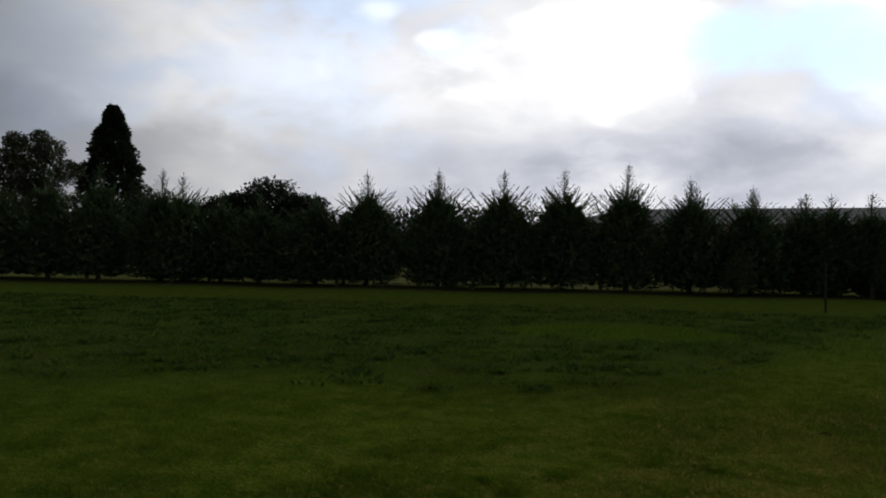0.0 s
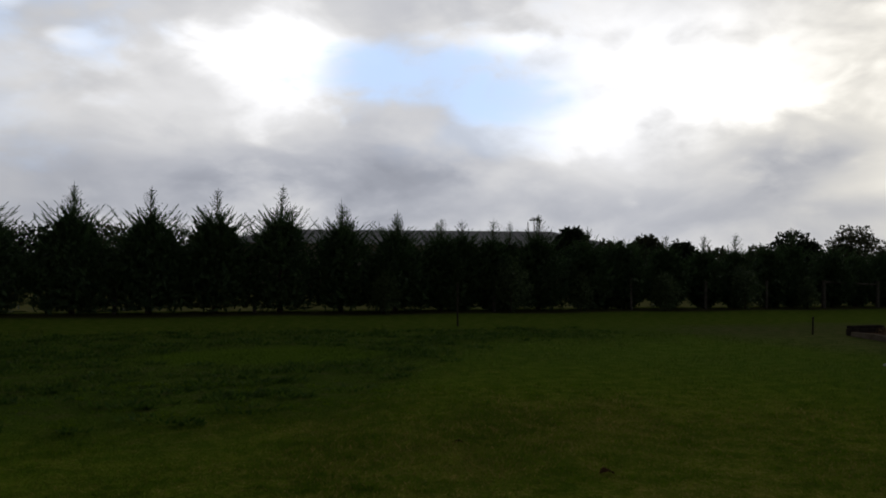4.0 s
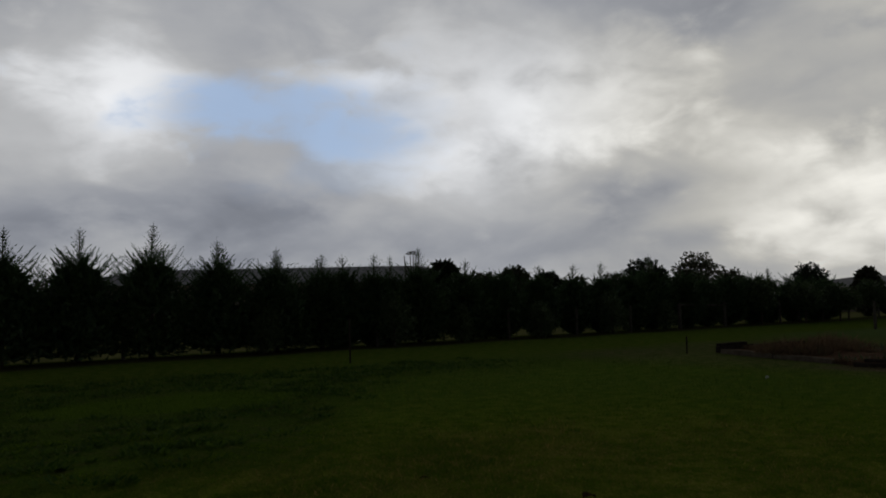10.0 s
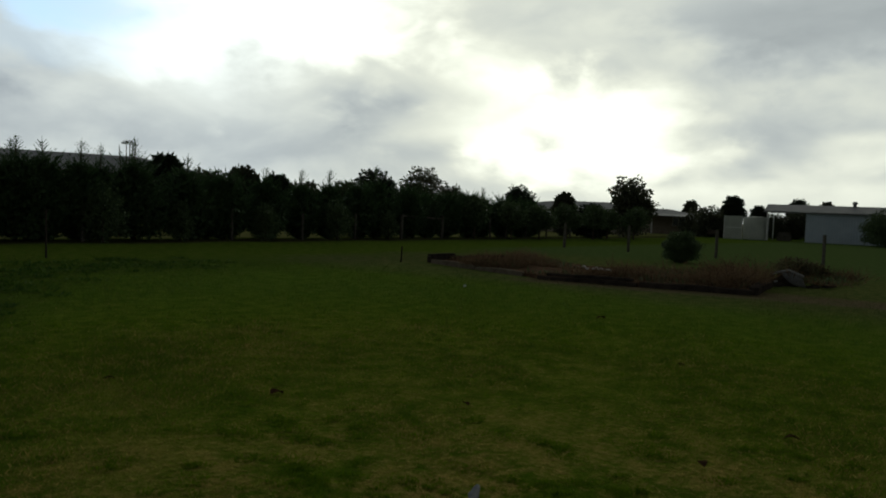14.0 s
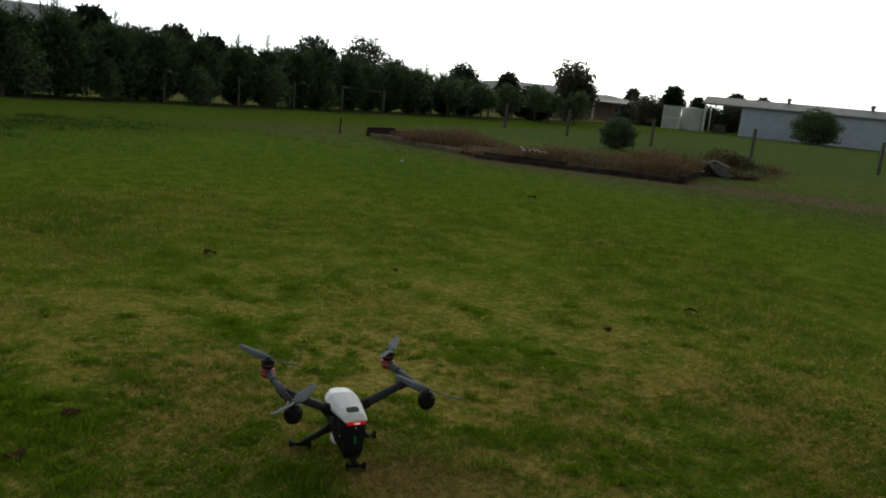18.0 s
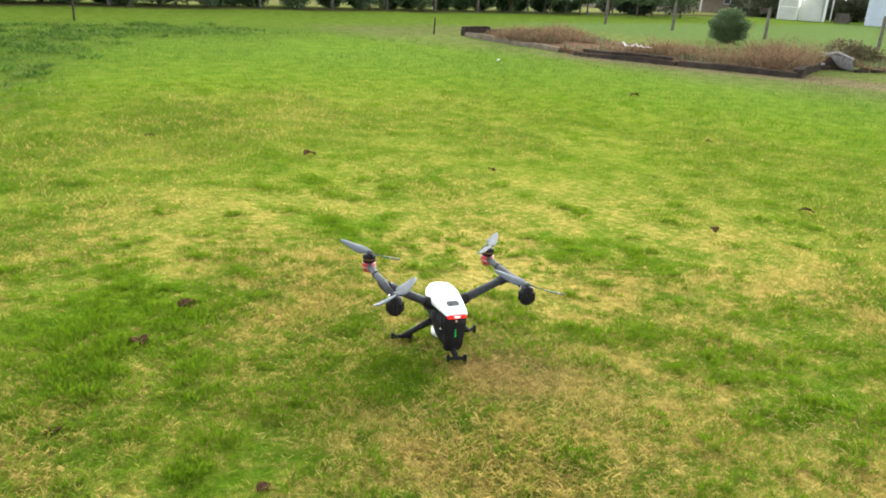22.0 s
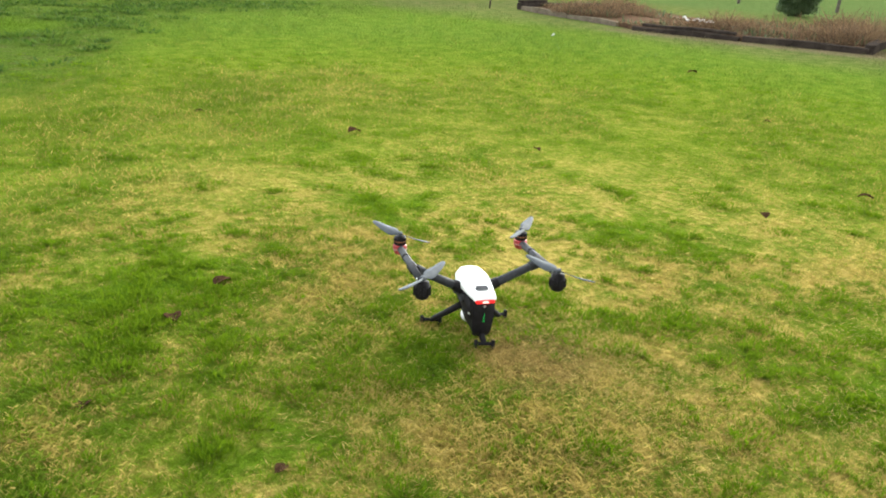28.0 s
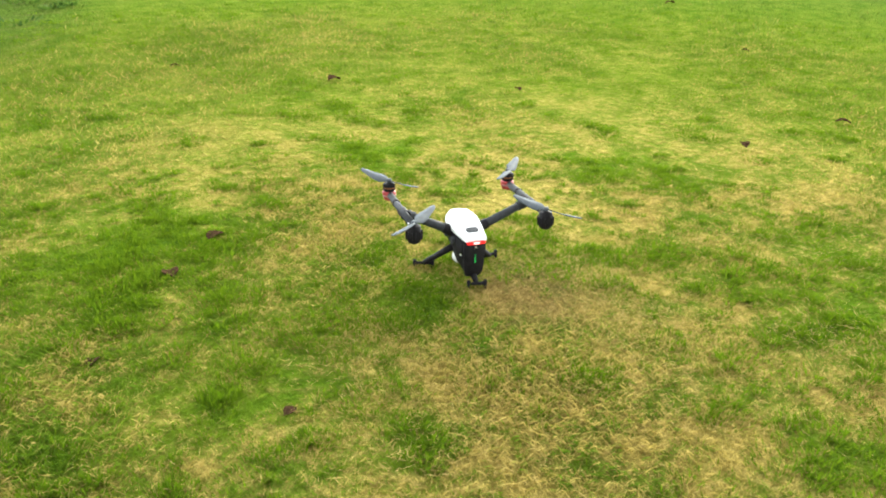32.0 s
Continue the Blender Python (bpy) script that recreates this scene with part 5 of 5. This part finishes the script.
drone = thing("drone", pose(2.187, 2.038, 0.009, -2.9, 0.5, -29.3), "white and black camera drone with four propellers standing on the lawn", "drone")


def soften(bm, width, segments=2):
    bmesh.ops.recalc_face_normals(bm, faces=bm.faces[:])
    sharp = [e for e in bm.edges if len(e.link_faces) == 2 and e.calc_face_angle(0) > 0.4]
    bmesh.ops.bevel(bm, geom=sharp, offset=width, segments=segments, affect="EDGES", clamp_overlap=True)


# black body, narrow below, in cross-sections from the tail to the nose
bm = bmesh.new()
rings = []
for y, top_w, mid_w, low_w, top, low in ((-0.160, 0.045, 0.048, 0.025, 0.186, 0.036), (-0.145, 0.052, 0.057, 0.030, 0.189, 0.032), (-0.06, 0.060, 0.066, 0.036, 0.198, 0.052), (0.01, 0.064, 0.066, 0.036, 0.206, 0.085), (0.075, 0.038, 0.046, 0.03, 0.206, 0.112), (0.122, 0.024, 0.030, 0.020, 0.188, 0.132)):
    z = low + (top - low) * 0.66
    rings.append([(MID - top_w, y, top), (MID - mid_w, y, z), (MID - low_w, y, low), (MID + low_w, y, low), (MID + mid_w, y, z), (MID + top_w, y, top)])
loft(bm, rings)
soften(bm, 0.006)
body = part("body", bm, BLACK, drone, "glossy black lower body", True)
# white shell on top: broad in the middle, falling steeply at the nose
bm = bmesh.new()
rings = []
for y, half, low, top in ((-0.184, 0.045, 0.186, 0.197), (-0.158, 0.052, 0.189, 0.213), (-0.05, 0.069, 0.198, 0.238), (-0.005, 0.072, 0.205, 0.248), (0.04, 0.058, 0.208, 0.250), (0.068, 0.038, 0.205, 0.243), (0.115, 0.027, 0.182, 0.198)):
    rings.append([(MID - half, y, low), (MID - half * 0.99, y, low + (top - low) * 0.40), (MID - half * 0.66, y, top - 0.003), (MID, y, top), (MID + half * 0.66, y, top - 0.003), (MID + half * 0.99, y, low + (top - low) * 0.40), (MID + half, y, low)])
loft(bm, rings)
soften(bm, 0.0025, 1)
shell = part("shell", bm, SHELL, drone, "glossy white top shell")
bm = bmesh.new()
prism(bm, [(-0.021, 0.015), (-0.027, 0.0), (-0.021, -0.015), (0.021, -0.015), (0.027, 0.0), (0.021, 0.015)], 0, 0.003)
part("shell_badge", bm, CARBON, shell, "dark grey panel on the white shell").matrix_local = pose(MID, -0.132, 0.2190, 13.5, 0, 0)
# tail battery with its lights
bm = bmesh.new()
loft(bm, [[(MID - q - 0.004, -0.145, z), (MID + q + 0.004, -0.145, z), (MID + q, y, z), (MID - q, y, z)] for z, y, q in ((0.024, -0.160, 0.030), (0.052, -0.172, 0.037), (0.150, -0.181, 0.043), (0.182, -0.176, 0.044))])
soften(bm, 0.005)
battery = part("battery", bm, BLACK, drone, "black battery block at the tail", True)
bm = bmesh.new()
box(bm, MID - 0.039, MID + 0.039, -0.189, -0.172, 0.175, 0.190, None, 0.004)
lamp = part("tail_lamp", bm, REDLIGHT, drone, "glowing red tail lamp")
bm = bmesh.new()
box(bm, MID - 0.013, MID + 0.013, -0.1915, -0.186, 0.1785, 0.1865, None, 0.0025)
part("lamp_core", bm, REDCORE, lamp)
bm = bmesh.new()
box(bm, MID - 0.004, MID + 0.004, -0.184, -0.175, 0.158, 0.165, None, 0.001)
part("power_button", bm, SILVER, battery)
bm = bmesh.new()
for z in (0.098, 0.111, 0.124):
    for c in (-1, 1):
        box(bm, -0.0036, 0.0036, -0.1790, -0.170, -0.0008, 0.0008, Matrix.Translation((MID, 0, z + c * 0.0025)) @ Matrix.Rotation(radians(c * 30), 4, "Y"))
part("charge_led", bm, GREENLED, battery, "row of green charge lights")
bm = bmesh.new()
box(bm, -0.0015, 0.0015, -0.006, 0.006, -0.012, 0.012, pose(MID - 0.0500, -0.143, 0.128, 0, 12, 14), 0.001)
part("side_button", bm, SILVER, drone, "silver latch on the side of the battery bay")
for s in (-1, 1):
    for y in (-0.085, 0.0):
        bm = bmesh.new()
        box(bm, MID + s * 0.062 - 0.012, MID + s * 0.062 + 0.012, y - 0.012, y + 0.012, 0.150, 0.178, None, 0.004)
        part("arm_socket", bm, CARBON, drone)


# arms: a spar each side that rises outwards, a fore-and-aft boom across its end, a motor at both ends of it
def blade_bm(turn):
    """One two-bladed propeller, 0.36 m across, twisted one way or the other."""
    bm = bmesh.new()
    for s in (1, -1):
        top, low = [], []
        for f, chord, twist in ((0.05, 0.012, 34), (0.10, 0.022, 32), (0.20, 0.041, 28), (0.34, 0.045, 23), (0.6, 0.036, 16), (0.86, 0.026, 10), (0.97, 0.017, 9), (1.0, 0.008, 8)):
            a = radians(twist) * s * turn
            for line, dz in ((top, 0.0012), (low, -0.0012)):
                line.append([bm.verts.new((f * 0.182 * s, turn * c * chord * math.cos(a), turn * c * chord * math.sin(a) + dz + 0.012 * f * f)) for c in (-0.42, 0.0, 0.58)])
        n = len(top) - 1
        for i in range(n):
            for j in range(2):
                bm.faces.new((top[i][j], top[i + 1][j], top[i + 1][j + 1], top[i][j + 1]))
                bm.faces.new((low[i][j + 1], low[i + 1][j + 1], low[i + 1][j], low[i][j]))
            for j in (0, 2):
                bm.faces.new((top[i][j], low[i][j], low[i + 1][j], top[i + 1][j]))
        bm.faces.new((top[n][0], low[n][0], low[n][1], top[n][1])), bm.faces.new((top[n][1], low[n][1], low[n][2], top[n][2]))
    tube(bm, (0, 0, -0.006), (0, 0, 0.007), 0.0105, 0.0095, 12)
    bmesh.ops.recalc_face_normals(bm, faces=bm.faces[:])
    return bm


def vanes(count, r0, r1, z0, z1):
    """Upright ribs round a motor can."""
    bm = bmesh.new()
    for k in range(count):
        box(bm, r0, r1, -0.0018, 0.0018, z0, z1, Matrix.Rotation(2 * math.pi * k / count, 4, "Z"))
    return bm


HEAD = {(-1, 1): -63, (1, 1): -126, (-1, -1): -132, (1, -1): -67}
for s in (-1, 1):
    root, joint = Vector((MID + s * 0.052, -0.046, 0.188)), Vector((s * 0.272, -0.030, 0.281))
    span = joint - root
    bm = bmesh.new()
    tube(bm, root, joint, 0.0185, 0.0165, 14)
    arm = part("arm", bm, CARBON, drone, "dark grey tubular arm", True)
    bm = bmesh.new()
    tube(bm, root - span * 0.03, root + span * 0.20, 0.0245, 0.0215, 14)
    part("arm_collar", bm, BLACK, arm)
    bm = bmesh.new()
    tube(bm, root + span * 0.80, root + span * 0.94, 0.0200, 0.0215, 14)
    part("arm_sleeve", bm, CARBON, arm)
    front, rear = Vector((s * 0.274, 0.200, 0.290)), Vector((s * 0.278, -0.200, 0.284))
    bm = bmesh.new()
    tube(bm, rear, front, 0.0150, 0.0150, 14)
    boom = part("boom", bm, CARBON, drone, "dark grey fore-and-aft boom", True)
    bm = bmesh.new()
    tube(bm, joint - Vector((0, 0.030, 0)), joint + Vector((0, 0.028, 0)), 0.0205, 0.0205, 14)
    part("joint", bm, BLACK, boom)
    bm = bmesh.new()
    tube(bm, front.lerp(rear, 0.30), front.lerp(rear, 0.33), 0.0168, 0.0168, 14)
    part("boom_ring", bm, BLACK, boom)
    # front motor: upright on a red mount, propeller on top
    bm = turned([(-0.030, 0.010), (-0.024, 0.022), (-0.006, 0.029), (0.008, 0.030), (0.014, 0.027)])
    box(bm, -0.014, 0.014, -0.046, -0.010, -0.018, 0.006, None, 0.003)
    pod = part("motor_pod", bm, REDCAP, drone, "red motor mount", True)
    pod.location = front
    bm = turned([(0.014, 0.023), (0.018, 0.0255), (0.046, 0.0255), (0.052, 0.020)])
    motor = part("motor", bm, BLACK, pod, "black motor can", True)
    part("motor_vane", vanes(14, 0.0245, 0.0270, 0.020, 0.044), BLACK, pod)
    part("winding", turned([(0.0265, 0.0262), (0.0335, 0.0262)]), COPPER, pod, "copper winding of the motor")
    part("spindle", turned([(0.052, 0.0055), (0.066, 0.0045)], 10), CARBON, pod)
    bm = bmesh.new()
    for q in np.linspace(-1.15, 1.15, 12):
        a = q - math.pi / 2
        box(bm, 0.0285, 0.0315, -0.0035, 0.0035, -0.007, -0.001, Matrix.Rotation(a, 4, "Z"))
    part("arm_lamp", bm, LAMPCAP, pod, "pale strip lamp round the motor mount")
    prop = part("propeller", blade_bm(s), PROP, drone, "grey two-bladed propeller at rest", True)
    prop.matrix_local = pose(front.x, front.y, front.z + 0.060, 0, 0, HEAD[(s, 1)])
    # rear motor: hangs under the boom in a ribbed black housing
    pod = part("motor_pod", turned([(-0.066, 0.013), (-0.060, 0.023), (-0.046, 0.030), (-0.028, 0.032), (-0.012, 0.028), (0.004, 0.026), (0.010, 0.020)]), BLACK, drone, "black motor housing", True)
    pod.location = rear
    part("motor_vane", vanes(12, 0.0285, 0.0345, -0.046, -0.014), BLACK, pod)
    bm = bmesh.new()
    for q in (-0.75, -0.25, 0.25, 0.75):
        a = q + math.pi / 2
        tube(bm, (math.cos(a) * 0.028, math.sin(a) * 0.028, -0.022), (math.cos(a) * 0.026, math.sin(a) * 0.026, 0.012), 0.0028, 0.0028, 6)
    part("motor_wire", bm, SILVER, pod, "bare silver motor wires")
    part("spindle", turned([(0.010, 0.0055), (0.024, 0.0045)], 10), CARBON, pod)
    prop = part("propeller", blade_bm(-s), PROP, drone, "grey two-bladed propeller at rest", True)
    prop.matrix_local = pose(rear.x, rear.y, rear.z + 0.019, 0, 0, HEAD[(s, -1)])

# landing gear: two legs forward, one at the tail, each with a cross foot on pegs
for a, b, along in (((MID - 0.045, -0.035, 0.115), (-0.165, 0.048, 0.016), (0.036, -0.012, 0)), ((MID + 0.045, -0.035, 0.115), (0.137, 0.048, 0.016), (0.036, 0.012, 0)), ((MID, -0.125, 0.050), (-0.012, -0.200, 0.010), (0.034, -0.006, 0))):
    a, b, along = Vector(a), Vector(b), Vector(along)
    bm = bmesh.new()
    tube(bm, a, b, 0.0155, 0.0105, 10)
    leg = part("landing_leg", bm, BLACK, drone, "", True)
    bm = bmesh.new()
    tube(bm, b - along, b + along, 0.0075, 0.0075, 8)
    for e in (b - along, b + along):
        box(bm, e.x - 0.007, e.x + 0.007, e.y - 0.007, e.y + 0.007, e.z - 0.026, e.z + 0.016, None, 0.003)
    part("foot", bm, BLACK, leg)
# gimbal camera under the belly
bm = bmesh.new()
box(bm, MID - 0.022, MID + 0.014, -0.128, -0.098, 0.022, 0.034, None, 0.004)
tube(bm, (MID, 0.0, 0.10), (MID, 0.0, 0.05), 0.010, 0.010, 10)
gimbal = part("gimbal", bm, SILVER, drone, "silver gimbal arm", True)
bm = bmesh.new()
bmesh.ops.create_uvsphere(bm, u_segments=18, v_segments=12, radius=0.034)
bmesh.ops.scale(bm, vec=(0.95, 1.1, 0.9), verts=bm.verts[:])
bmesh.ops.translate(bm, vec=(MID, 0.010, 0.046), verts=bm.verts[:])
part("camera_ball", bm, SHELL, gimbal, "white ball camera housing", True)
bm = bmesh.new()
tube(bm, (MID, 0.040, 0.046), (MID, 0.056, 0.046), 0.019, 0.017, 16)
part("lens", bm, BLACK, gimbal, "black camera lens")
